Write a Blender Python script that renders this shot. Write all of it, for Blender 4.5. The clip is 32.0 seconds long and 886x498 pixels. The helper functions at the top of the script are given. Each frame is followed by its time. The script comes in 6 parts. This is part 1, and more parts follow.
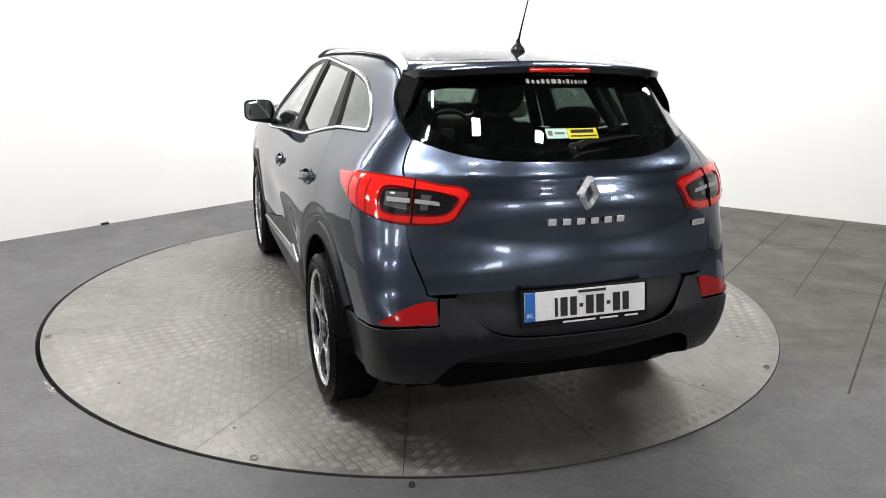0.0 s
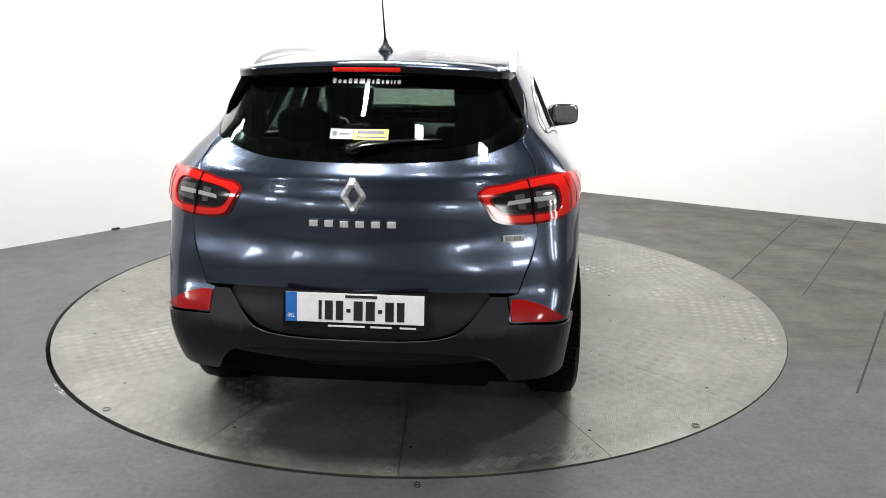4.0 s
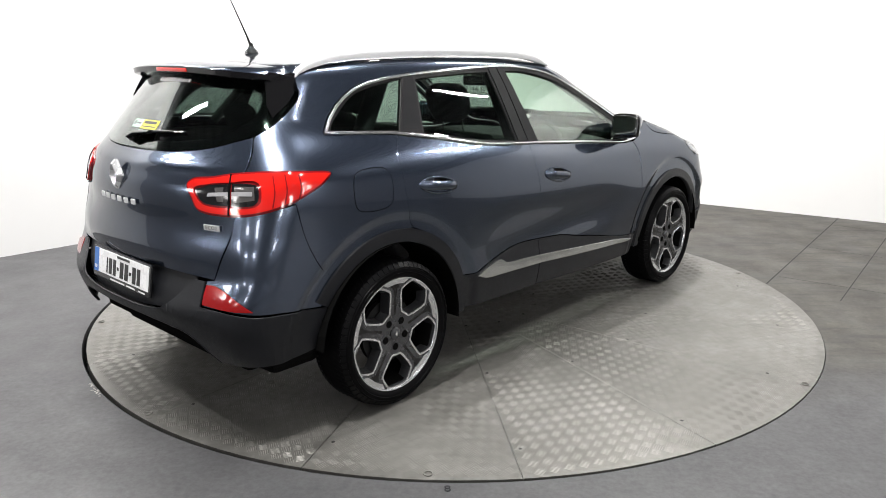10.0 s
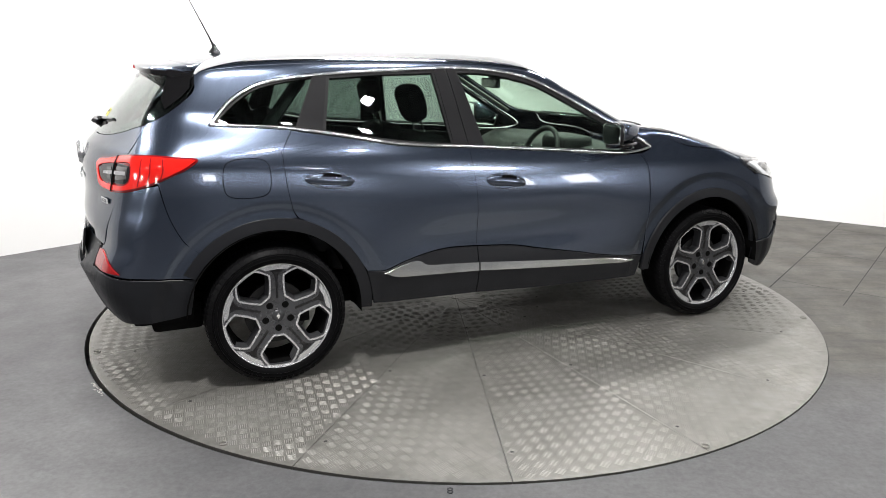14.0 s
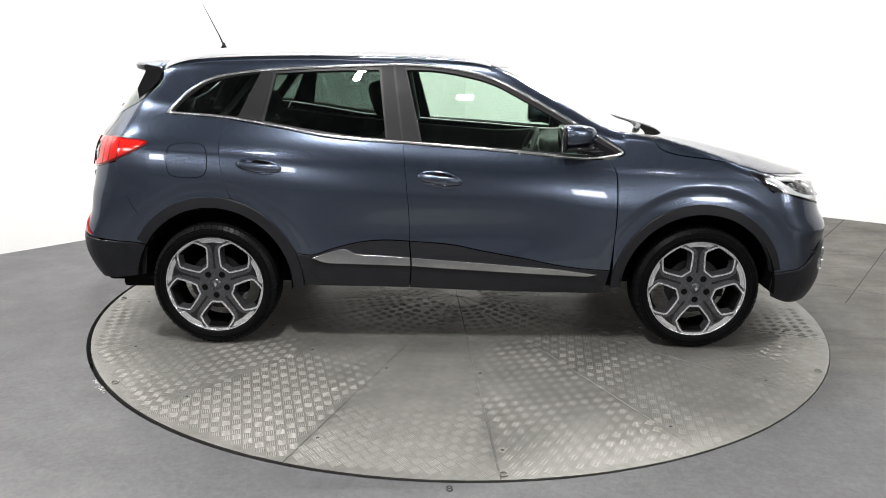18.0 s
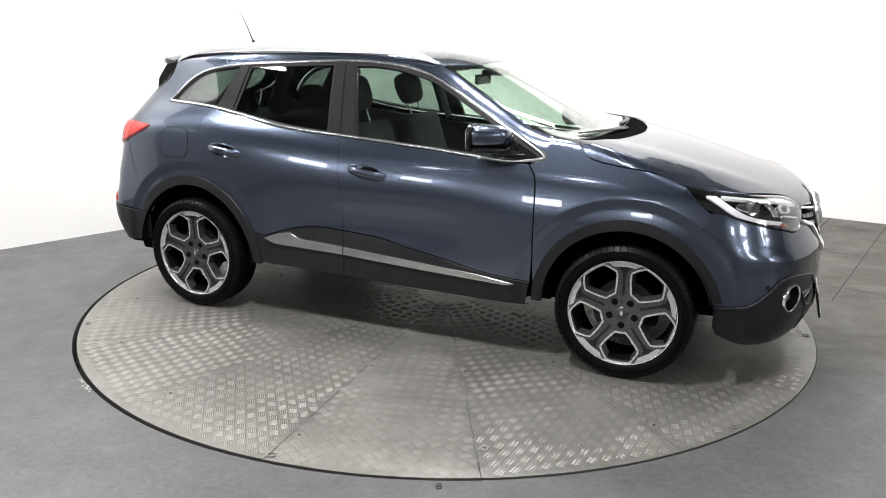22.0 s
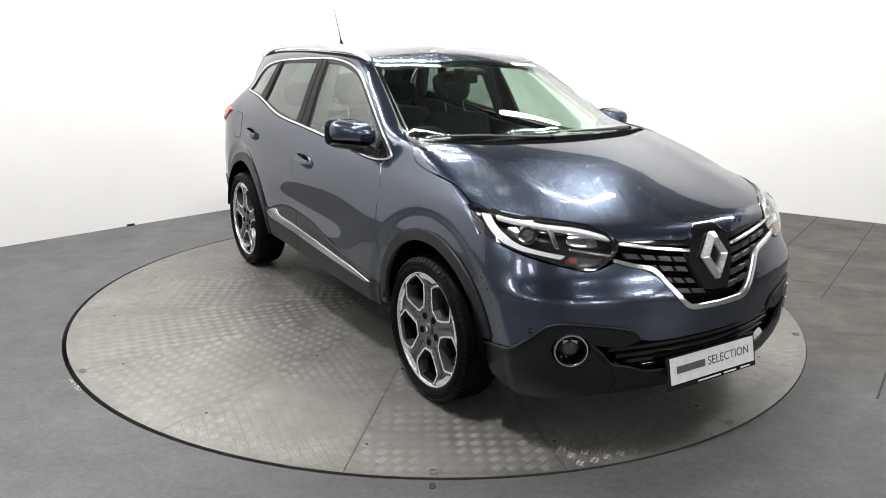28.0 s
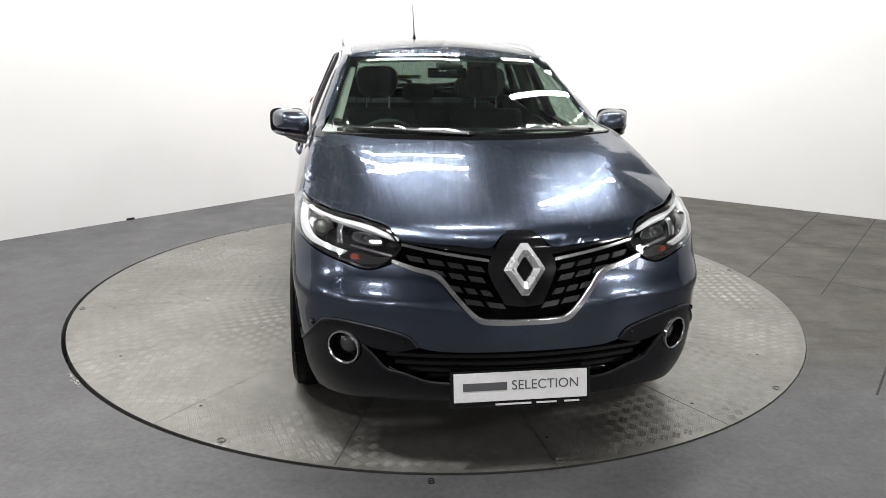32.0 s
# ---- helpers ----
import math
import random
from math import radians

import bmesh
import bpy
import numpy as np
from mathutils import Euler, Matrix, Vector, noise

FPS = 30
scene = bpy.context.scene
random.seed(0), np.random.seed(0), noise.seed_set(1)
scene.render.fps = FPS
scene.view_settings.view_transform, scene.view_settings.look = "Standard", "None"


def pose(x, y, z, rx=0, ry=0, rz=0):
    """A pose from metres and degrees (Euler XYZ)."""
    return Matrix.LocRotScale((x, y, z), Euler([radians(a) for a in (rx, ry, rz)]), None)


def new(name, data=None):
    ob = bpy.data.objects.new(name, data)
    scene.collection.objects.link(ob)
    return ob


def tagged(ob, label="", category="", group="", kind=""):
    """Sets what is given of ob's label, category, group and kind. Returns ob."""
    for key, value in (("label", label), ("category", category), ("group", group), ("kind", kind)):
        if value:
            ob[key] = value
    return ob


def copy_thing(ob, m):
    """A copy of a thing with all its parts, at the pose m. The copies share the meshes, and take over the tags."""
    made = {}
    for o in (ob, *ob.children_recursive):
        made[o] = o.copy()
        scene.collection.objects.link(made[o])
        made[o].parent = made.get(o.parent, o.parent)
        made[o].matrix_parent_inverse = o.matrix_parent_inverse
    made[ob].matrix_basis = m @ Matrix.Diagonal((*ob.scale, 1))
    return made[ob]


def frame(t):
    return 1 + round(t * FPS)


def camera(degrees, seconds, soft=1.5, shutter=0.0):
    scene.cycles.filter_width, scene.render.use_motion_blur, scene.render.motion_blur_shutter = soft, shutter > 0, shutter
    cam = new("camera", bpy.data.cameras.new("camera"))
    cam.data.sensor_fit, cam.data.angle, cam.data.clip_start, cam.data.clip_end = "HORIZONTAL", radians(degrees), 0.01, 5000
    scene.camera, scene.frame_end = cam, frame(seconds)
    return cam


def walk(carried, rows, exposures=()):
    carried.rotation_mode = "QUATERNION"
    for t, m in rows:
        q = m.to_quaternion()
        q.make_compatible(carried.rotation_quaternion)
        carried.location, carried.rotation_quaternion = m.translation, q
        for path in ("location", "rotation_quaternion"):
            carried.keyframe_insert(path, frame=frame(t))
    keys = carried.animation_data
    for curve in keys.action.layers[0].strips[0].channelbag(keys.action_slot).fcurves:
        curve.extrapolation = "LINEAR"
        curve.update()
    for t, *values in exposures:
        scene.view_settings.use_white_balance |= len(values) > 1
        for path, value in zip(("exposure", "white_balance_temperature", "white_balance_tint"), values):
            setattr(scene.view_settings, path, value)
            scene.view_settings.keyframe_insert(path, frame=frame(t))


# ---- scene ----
cam = camera(60.65, 32.0, soft=.9)
# seconds, place, turn: a hand-held camera that all but stands still
PATH = (
    (0.0, -0.018, -4.833, 1.613, 74.80, -1.03, -1.99),
    (0.5, -0.014, -4.835, 1.610, 74.84, -0.98, -1.90),
    (1.0, -0.011, -4.837, 1.608, 74.87, -0.79, -1.83),
    (1.5, -0.008, -4.840, 1.606, 74.90, -0.67, -1.81),
    (2.0, -0.005, -4.843, 1.605, 74.91, -0.62, -1.81),
    (2.5, -0.001, -4.846, 1.605, 74.87, -0.54, -1.77),
    (3.0, 0.004, -4.848, 1.605, 74.95, -0.52, -1.61),
    (3.5, 0.008, -4.849, 1.604, 75.07, -0.53, -1.37),
    (5.5, 0.018, -4.855, 1.592, 75.26, -0.33, -1.14),
    (6.0, 0.022, -4.856, 1.590, 75.37, -0.48, -0.99),
    (6.5, 0.024, -4.856, 1.590, 75.44, -0.44, -0.78),
    (7.0, 0.026, -4.854, 1.591, 75.43, -0.22, -0.55),
    (7.5, 0.025, -4.853, 1.593, 75.38, -0.18, -0.28),
    (8.0, 0.022, -4.852, 1.595, 75.37, -0.16, -0.00),
    (8.5, 0.018, -4.849, 1.596, 75.42, -0.23, 0.36),
    (9.0, 0.013, -4.846, 1.598, 75.46, -0.29, 0.61),
    (9.5, 0.007, -4.844, 1.599, 75.43, -0.18, 0.77),
    (10.0, 0.002, -4.841, 1.601, 75.33, -0.05, 0.87),
    (10.5, -0.003, -4.839, 1.603, 75.19, -0.14, 0.94),
    (11.0, -0.005, -4.838, 1.604, 75.18, -0.25, 1.01),
    (11.5, -0.006, -4.838, 1.604, 75.28, -0.28, 0.99),
    (12.0, -0.006, -4.839, 1.603, 75.35, -0.33, 1.00),
    (12.5, -0.007, -4.840, 1.603, 75.39, -0.36, 1.09),
    (13.0, -0.007, -4.840, 1.603, 75.47, -0.25, 1.01),
    (13.5, -0.008, -4.840, 1.602, 75.49, -0.37, 1.03),
    (14.0, -0.010, -4.839, 1.602, 75.43, -0.41, 1.05),
    (14.5, -0.011, -4.839, 1.604, 75.31, -0.47, 0.91),
    (16.5, 0.006, -4.832, 1.612, 75.17, -0.29, 1.15),
    (17.0, 0.008, -4.833, 1.613, 75.17, -0.36, 1.33),
    (17.5, 0.009, -4.835, 1.612, 75.17, -0.39, 1.37),
    (18.0, 0.007, -4.838, 1.610, 75.15, -0.33, 1.33),
    (18.5, 0.003, -4.841, 1.607, 75.07, -0.38, 1.26),
    (19.0, -0.000, -4.843, 1.603, 75.00, -0.42, 1.19),
    (19.5, -0.003, -4.840, 1.602, 74.97, -0.47, 0.99),
    (20.0, -0.004, -4.836, 1.601, 75.04, -0.43, 0.78),
    (20.5, -0.003, -4.832, 1.601, 75.17, -0.52, 0.69),
    (21.0, -0.002, -4.831, 1.602, 75.23, -0.54, 0.67),
    (21.5, -0.000, -4.831, 1.601, 75.16, -0.56, 0.58),
    (22.0, 0.002, -4.831, 1.601, 75.08, -0.57, 0.47),
    (22.5, 0.003, -4.830, 1.600, 75.05, -0.46, 0.40),
    (23.0, 0.005, -4.829, 1.600, 75.07, -0.44, 0.37),
    (23.5, 0.005, -4.829, 1.599, 75.11, -0.48, 0.38),
    (24.0, 0.004, -4.830, 1.599, 75.12, -0.51, 0.39),
    (24.5, 0.003, -4.831, 1.598, 75.09, -0.42, 0.30),
    (26.5, -0.003, -4.833, 1.593, 75.13, -0.56, -0.02),
    (27.0, -0.007, -4.832, 1.595, 75.21, -0.55, -0.09),
    (27.5, -0.011, -4.832, 1.600, 75.11, -0.59, -0.24),
    (28.0, -0.012, -4.829, 1.604, 74.97, -0.71, -0.31),
    (28.5, -0.013, -4.827, 1.603, 74.90, -0.67, -0.48),
    (29.0, -0.013, -4.827, 1.600, 74.86, -0.60, -0.65),
    (29.5, -0.011, -4.827, 1.598, 74.85, -0.60, -0.69),
    (30.0, -0.008, -4.828, 1.597, 74.78, -0.65, -0.64),
    (30.5, -0.005, -4.829, 1.597, 74.68, -0.69, -0.53),
    (31.0, -0.003, -4.827, 1.598, 74.63, -0.68, -0.44),
    (31.5, -0.004, -4.825, 1.600, 74.63, -0.74, -0.27),
    (32.0, -0.008, -4.822, 1.604, 74.57, -0.85, -0.24),
)
# the camera's own exposure drifts a little
EXPOSURE = ((0.0, -.22), (3.5, -.20), (6.5, -.16), (9.0, -.08), (14.0, .05), (18.0, .10), (21.0, .09), (23.0, .0), (27.0, -.20), (29.0, -.30), (32.0, -.42))
walk(cam, [(t, pose(*p)) for t, *p in PATH], EXPOSURE)


# ---- light: tubes and panels under the roof ----
world = bpy.data.worlds.new("hall")
scene.world = world
world.use_nodes = True
world.node_tree.nodes["Background"].inputs[0].default_value = (.9, .95, 1, 1)
world.node_tree.nodes["Background"].inputs[1].default_value = 0.02


def ceiling_lamp(x, y, along, length, width, power, z=4.0):
    d = bpy.data.lights.new("ceiling_lamp", "AREA")
    d.shape, d.size, d.size_y, d.energy, d.color = "RECTANGLE", length, width, power, (1, .98, .965)
    ob = new("ceiling_lamp", d)
    ob.matrix_world = pose(x, y, z, 0, 0, along)
    return ob


# x, y, turn, length, width, watts
# (-3.1, .9), (.3, -.6), (4.6, .4) are added to light walls and turntable
TUBES = ((1.85, 1.95, 42, 1.6, .07, 120), (-.3, 1.98, 4, 1.4, .07, 95), (-.25, 2.65, -4, 1.2, .07, 85), (-3.1, .9, 47, 1.6, .07, 120), (.3, -.6, 47, .9, .07, 75),
         (-.78, -2.45, 75, .5, .07, 175), (-4.1, -1.05, 150, .9, .08, 125), (4.6, .4, 47, 1.5, .07, 130))
# panels at (-5.0, -5.5) and (3.2, -6.5) are added fill, no known fittings
PANELS = ((.3, -2.95, 0, .15, .15, 12), (1.6, -2.85, 0, .18, .18, 16), (-2.5, -5.8, 0, .55, .35, 26), (-5.0, -5.5, 20, .45, .3, 14), (3.2, -6.5, 0, .45, .3, 15), (6.1, -5.2, 30, 1.1, .7, 180))
# daylight at the doors and windows behind: x, y, z, turn, width, height, watts
OPENINGS = ((-5.4, -8.9, 2.0, 0, .8, .55, 26), (-5.9, -4.2, 2.25, -90, .7, .5, 26), (-5.9, -6.3, 2.4, -90, .7, .5, 26), (-2.8, -8.9, 2.0, 0, .6, .55, 20),
            (2.4, -8.9, 1.8, 0, .6, .55, 20), (4.9, -8.9, 2.15, 0, 1.2, .75, 52), (9.2, -5.7, 2.7, 90, .6, 1.5, 48), (9.2, -7.1, 2.7, 90, .6, 1.5, 48))
for x, y, z, turn, w, h, watts in OPENINGS:
    ob = ceiling_lamp(x, y, 0, w, h, watts, z)
    ob.name = "window_light"
    ob.matrix_world = pose(x, y, z, 90, 0, turn)
for p in TUBES + PANELS:
    ceiling_lamp(*p)


# ---- materials ----
class Nodes:
    """A small helper to wire a node material."""

    def __init__(self, name):
        self.mat = bpy.data.materials.new(name)
        self.mat.use_nodes = True
        self.tree = self.mat.node_tree
        self.b = self.tree.nodes["Principled BSDF"]

    def node(self, kind, **inputs):
        n = self.tree.nodes.new(kind)
        for k, v in inputs.items():
            self.put(n, k.replace("_", " "), v)
        return n

    def put(self, n, key, v):
        if isinstance(v, bpy.types.NodeSocket):
            self.tree.links.new(v, n.inputs[key])
        else:
            n.inputs[key].default_value = v

    def set(self, **kw):
        for k, v in kw.items():
            self.put(self.b, k.replace("_", " "), v)
        return self

    def coords(self, scale=1.0, space="Object"):
        c = self.tree.nodes.new("ShaderNodeTexCoord")
        m = self.tree.nodes.new("ShaderNodeMapping")
        m.inputs["Scale"].default_value = (scale,) * 3 if not isinstance(scale, tuple) else scale
        self.tree.links.new(c.outputs[space], m.inputs["Vector"])
        return m.outputs["Vector"]

    def noise(self, scale, detail=4.0, rough=.55, vec=None):
        n = self.node("ShaderNodeTexNoise", Scale=scale, Detail=detail, Roughness=rough)
        self.tree.links.new(vec or self.coords(), n.inputs["Vector"])
        return n.outputs["Fac"]

    def ramp(self, fac, *stops):
        n = self.tree.nodes.new("ShaderNodeValToRGB")
        self.tree.links.new(fac, n.inputs["Fac"])
        el = n.color_ramp.elements
        while len(el) < len(stops):
            el.new(.5)
        for e, (p, c) in zip(el, stops):
            e.position = p
            e.color = (c, c, c, 1) if not isinstance(c, tuple) else (*c, 1)
        return n.outputs["Color"]

    def mix(self, fac, a, b, kind="MIX"):
        n = self.tree.nodes.new("ShaderNodeMix")
        n.data_type, n.blend_type = "RGBA", kind
        for i, v in ((0, fac), (6, a), (7, b)):
            if isinstance(v, bpy.types.NodeSocket):
                self.tree.links.new(v, n.inputs[i])
            else:
                n.inputs[i].default_value = v if i == 0 else (*v, 1)
        return n.outputs[2]

    def bump(self, height, strength=.2, distance=.002):
        n = self.node("ShaderNodeBump", Strength=strength, Distance=distance, Height=height)
        self.tree.links.new(n.outputs["Normal"], self.b.inputs["Normal"])
        return self


def plain(name, colour, rough=.5, metal=0.0, vary=.12, bumpy=0.0, grain=60.0, **kw):
    """A simple surface with slight change of tone and gloss."""
    n = Nodes(name)
    f = n.noise(grain * .07, 3)
    lo, hi = [tuple(c * k for c in colour) for k in (1 - vary, 1 + vary)]
    n.set(Base_Color=n.ramp(f, (.3, lo), (.7, hi)), Metallic=metal, **kw)
    n.set(Roughness=n.ramp(n.noise(grain * .3, 4), (.3, rough * .88), (.75, min(1, rough * 1.12))))
    if bumpy:
        n.bump(n.noise(grain * 8, 3), bumpy, .001)
    return n.mat


def paint_material(wet=None):
    n = Nodes("rain_beaded_metallic_paint" if wet else "metallic_blue_grey_paint")
    flake = n.node("ShaderNodeTexVoronoi", Scale=900.0)
    n.tree.links.new(n.coords(), flake.inputs["Vector"])
    c = n.mix(n.ramp(flake.outputs["Distance"], (0, .0), (1, .22)), (.0050, .0068, .0110), (.011, .0145, .022))
    n.set(Base_Color=c, Metallic=0.0, Roughness=.5, Specular_IOR_Level=0.0, Coat_Weight=wet[2] if wet else 1.0, Coat_Roughness=.02, Coat_IOR=1.5)
    # metal flakes under the lacquer: a soft, dark mirror of their own
    lw = n.node("ShaderNodeLayerWeight", Blend=.5)
    g = n.node("ShaderNodeBsdfGlossy", Color=n.mix(lw.outputs["Facing"], (.100, .123, .170), (.0, .0, .0)), Roughness=.225)
    add = n.tree.nodes.new("ShaderNodeAddShader")
    n.tree.links.new(n.b.outputs[0], add.inputs[0])
    n.tree.links.new(g.outputs[0], add.inputs[1])
    n.tree.links.new(add.outputs[0], n.tree.nodes["Material Output"].inputs["Surface"])
    if wet:
        # beads of rain: small domes, standing in a share of the cells
        drop = n.node("ShaderNodeTexVoronoi", Scale=wet[1])
        n.tree.links.new(n.coords(), drop.inputs["Vector"])
        dome = n.ramp(drop.outputs["Distance"], (.0, 1.0), (.24, .62), (.40, 0.0))
        pick = n.tree.nodes.new("ShaderNodeSeparateColor")
        n.tree.links.new(drop.outputs["Color"], pick.inputs[0])
        where = n.ramp(pick.outputs[0], (wet[0], 0.0), (wet[0] + .02, 1.0))
        b = n.node("ShaderNodeBump", Strength=.4, Distance=.0020, Height=n.mix(where, (0, 0, 0), dome))
        n.tree.links.new(b.outputs["Normal"], n.b.inputs["Coat Normal"])
    return n.mat


PAINT, PAINTWET, PAINTSPOT = paint_material(), paint_material((.22, 130.0, 1.0)), paint_material((.74, 150.0, 1.0))
CLAD = plain("grained_black_plastic", (.0120, .0128, .0155), .42, bumpy=.25, grain=110, Specular_IOR_Level=.28)
GLOSS = plain("gloss_black_plastic", (.008, .008, .009), .10)
MATT = plain("matt_black_liner", (.006, .006, .006), .95, Specular_IOR_Level=.0)
RUBBER = plain("tyre_rubber", (.0045, .0045, .005), .46, bumpy=.10, grain=80, Specular_IOR_Level=.035)
TREADRUBBER = plain("smooth_tread_rubber", (.006, .006, .0065), .34, vary=.12, grain=60, Specular_IOR_Level=.06)
CHROME = plain("bright_chrome", (.88, .89, .90), .15, .97, vary=.02)
SATIN = plain("satin_silver", (.68, .69, .70), .36, .1, vary=.04)
ALLOY = plain("machined_alloy", (.78, .79, .81), .24, .8, vary=.02)
BADGE = plain("polished_badge_metal", (.80, .81, .82), .27, .72, vary=.04)
ALLOYDARK = plain("dark_alloy_paint", (.115, .117, .125), .28, .8)
# darker than bright chrome: the dark ground it mirrors is put into its colour
STRIP = plain("scuffed_ground_toned_chrome", (.50, .51, .52), .20, .95, vary=.12, grain=140)


def glass_material(name, tint, rough=.0, rise=5.0):
    n = Nodes(name)
    t = n.node("ShaderNodeBsdfTransparent", Color=(*tint, 1))
    g = n.node("ShaderNodeBsdfGlossy", Color=(1, 1, 1, 1), Roughness=rough)
    lw = n.node("ShaderNodeLayerWeight", Blend=.5)
    pw = n.node("ShaderNodeMath")
    pw.operation = "POWER"
    n.put(pw, 0, lw.outputs["Facing"])
    n.put(pw, 1, rise)
    fr = n.node("ShaderNodeMath")
    fr.operation = "MULTIPLY_ADD"
    n.put(fr, 0, pw.outputs[0])
    n.put(fr, 1, .90)
    n.put(fr, 2, .055)
    m = n.tree.nodes.new("ShaderNodeMixShader")
    n.tree.links.new(fr.outputs[0], m.inputs[0])
    n.tree.links.new(t.outputs[0], m.inputs[1])
    n.tree.links.new(g.outputs[0], m.inputs[2])
    n.tree.links.new(m.outputs[0], n.tree.nodes["Material Output"].inputs["Surface"])
    return n.mat


GLASS = glass_material("clear_green_glass", (.84, .91, .86))
PRIVACY = glass_material("dark_tinted_glass", (.50, .56, .53), rise=4.2)

RED = plain("red_lamp_plastic", (.66, .014, .010), .10, vary=.16, Coat_Weight=.6, Coat_Roughness=.02)
REDDEEP = plain("deep_red_lamp_plastic", (.20, .006, .008), .12, vary=.10, Coat_Weight=.5)
SMOKE = plain("smoked_lamp_plastic", (.10, .095, .095), .12, .3, Coat_Weight=.6)
PEARL = plain("white_lamp_guide", (.93, .94, .95), .12, vary=.02, Coat_Weight=1.0)
AMBER = plain("amber_reflector", (.36, .06, .025), .2)
REFLECTOR = plain("lamp_reflector", (.75, .76, .78), .12, 1.0, vary=.03)
LENS = glass_material("clear_lamp_lens", (.97, .975, .98))
PLATEWHITE = plain("white_plate_plastic", (.93, .93, .94), .28, vary=.02)
BLUE = plain("blue_plate_band", (.02, .16, .55), .3)
INKBLACK = plain("black_print", (.012, .012, .012), .4)
INKGREY = plain("grey_print", (.11, .11, .12), .4)
INKWHITE = plain("white_print", (.80, .80, .80), .4)
GREENSTK = plain("pale_green_sticker", (.42, .60, .50), .4)
YELLOW = plain("yellow_sticker", (.62, .58, .03), .4)
CLOTH = plain("dark_seat_cloth", (.022, .022, .024), .85, bumpy=.5, grain=160)
TRIM = plain("dark_cabin_plastic", (.020, .020, .021), .6, bumpy=.2, grain=120)
HEADLINE = plain("pale_headliner", (.30, .30, .29), .9)
APPLIQUE = plain("satin_black_pillar_film", (.012, .012, .013), .45, Specular_IOR_Level=.09)
DISC = plain("brake_disc_steel", (.022, .022, .022), .45, .6)
MIRROR = plain("mirror_glass", (.80, .83, .83), .01, 1.0, vary=.01)

INSERT = plain("grey_lamp_insert", (.32, .32, .33), .25)
FRAME = plain("black_frame_and_shaded_skid", (.010, .010, .011), .45, Specular_IOR_Level=.2)
FIN = plain("black_fin_plastic", (.0045, .0045, .005), .65, Specular_IOR_Level=.02)
BOWL = plain("dark_lamp_bowl", (.026, .026, .028), .22, .4)
SLAT = plain("dark_grey_slat_plastic", (.016, .0165, .018), .30, Specular_IOR_Level=.45)
WELL = plain("grey_alloy_step", (.075, .077, .082), .32, .6)
REFLRED = plain("ribbed_red_reflector", (.30, .006, .007), .12, vary=.10, grain=70, Coat_Weight=.5)


# ---- mesh tools ----
def part(name, bm, material, parent, label="", smooth=None):
    """One mesh object under a thing or a part."""
    me = bpy.data.meshes.new(name)
    if smooth is not None:
        for f in bm.faces:
            f.smooth = True
    bm.to_mesh(me)
    bm.free()
    if smooth:
        me.set_sharp_from_angle(angle=radians(smooth))
    for m in material if isinstance(material, (list, tuple)) else [material]:
        me.materials.append(m)
    ob = new(name, me)
    ob.parent = parent
    if label:
        ob["label"] = label
    return ob


def box(bm, lo, hi, bevel=0.0, m=None, seg=2):
    """A box from corner to corner, with rounded edges."""
    r = bmesh.ops.create_cube(bm, size=1)["verts"]
    c = [(a + b) / 2 for a, b in zip(lo, hi)]
    s = [abs(b - a) for a, b in zip(lo, hi)]
    for v in r:
        v.co = Vector([c[i] + v.co[i] * s[i] for i in range(3)])
    if bevel:
        es = list({e for v in r for e in v.link_edges})
        g = bmesh.ops.bevel(bm, geom=es, offset=min(bevel, min(s) * .45), segments=seg, affect="EDGES", profile=.6)
        r = list({v for f in g["faces"] for v in f.verts} | {v for v in r if v.is_valid})
    if m is not None:
        bmesh.ops.transform(bm, matrix=m, verts=r)
    return r


def tube(bm, path, radius, sides=10, cap=True, scale=None):
    """A round bar along a path of points; radius may be a list."""
    rings, n = [], len(path)
    pts = [Vector(p) for p in path]
    for i, p in enumerate(pts):
        d = (pts[min(i + 1, n - 1)] - pts[max(i - 1, 0)]).normalized()
        ref = Vector((0, 0, 1)) if abs(d.z) < .9 else Vector((1, 0, 0))
        a = d.cross(ref).normalized()
        b = d.cross(a).normalized()
        r = radius[i] if isinstance(radius, (list, tuple)) else radius
        sa, sb = scale or (1, 1)
        rings.append([bm.verts.new(p + (a * math.cos(k * math.tau / sides) * sa + b * math.sin(k * math.tau / sides) * sb) * r) for k in range(sides)])
    for p, q in zip(rings, rings[1:]):
        for k in range(sides):
            bm.faces.new((p[k], p[(k + 1) % sides], q[(k + 1) % sides], q[k]))
    if cap:
        bm.faces.new(rings[0][::-1])
        bm.faces.new(rings[-1])
    bmesh.ops.recalc_face_normals(bm, faces=bm.faces)
    return rings


def lathe(bm, prof, seg=64, axis="y"):
    """Turn a profile of (radius, along) round an axis."""
    rings = []
    for r, h in prof:
        ring = []
        for k in range(seg):
            c, s = math.cos(k * math.tau / seg) * r, math.sin(k * math.tau / seg) * r
            ring.append(bm.verts.new((c, h, s) if axis == "y" else (c, s, h)))
        rings.append(ring)
    for p, q in zip(rings, rings[1:]):
        for k in range(seg):
            bm.faces.new((p[k], p[(k + 1) % seg], q[(k + 1) % seg], q[k]))
    bmesh.ops.recalc_face_normals(bm, faces=bm.faces)
    return rings


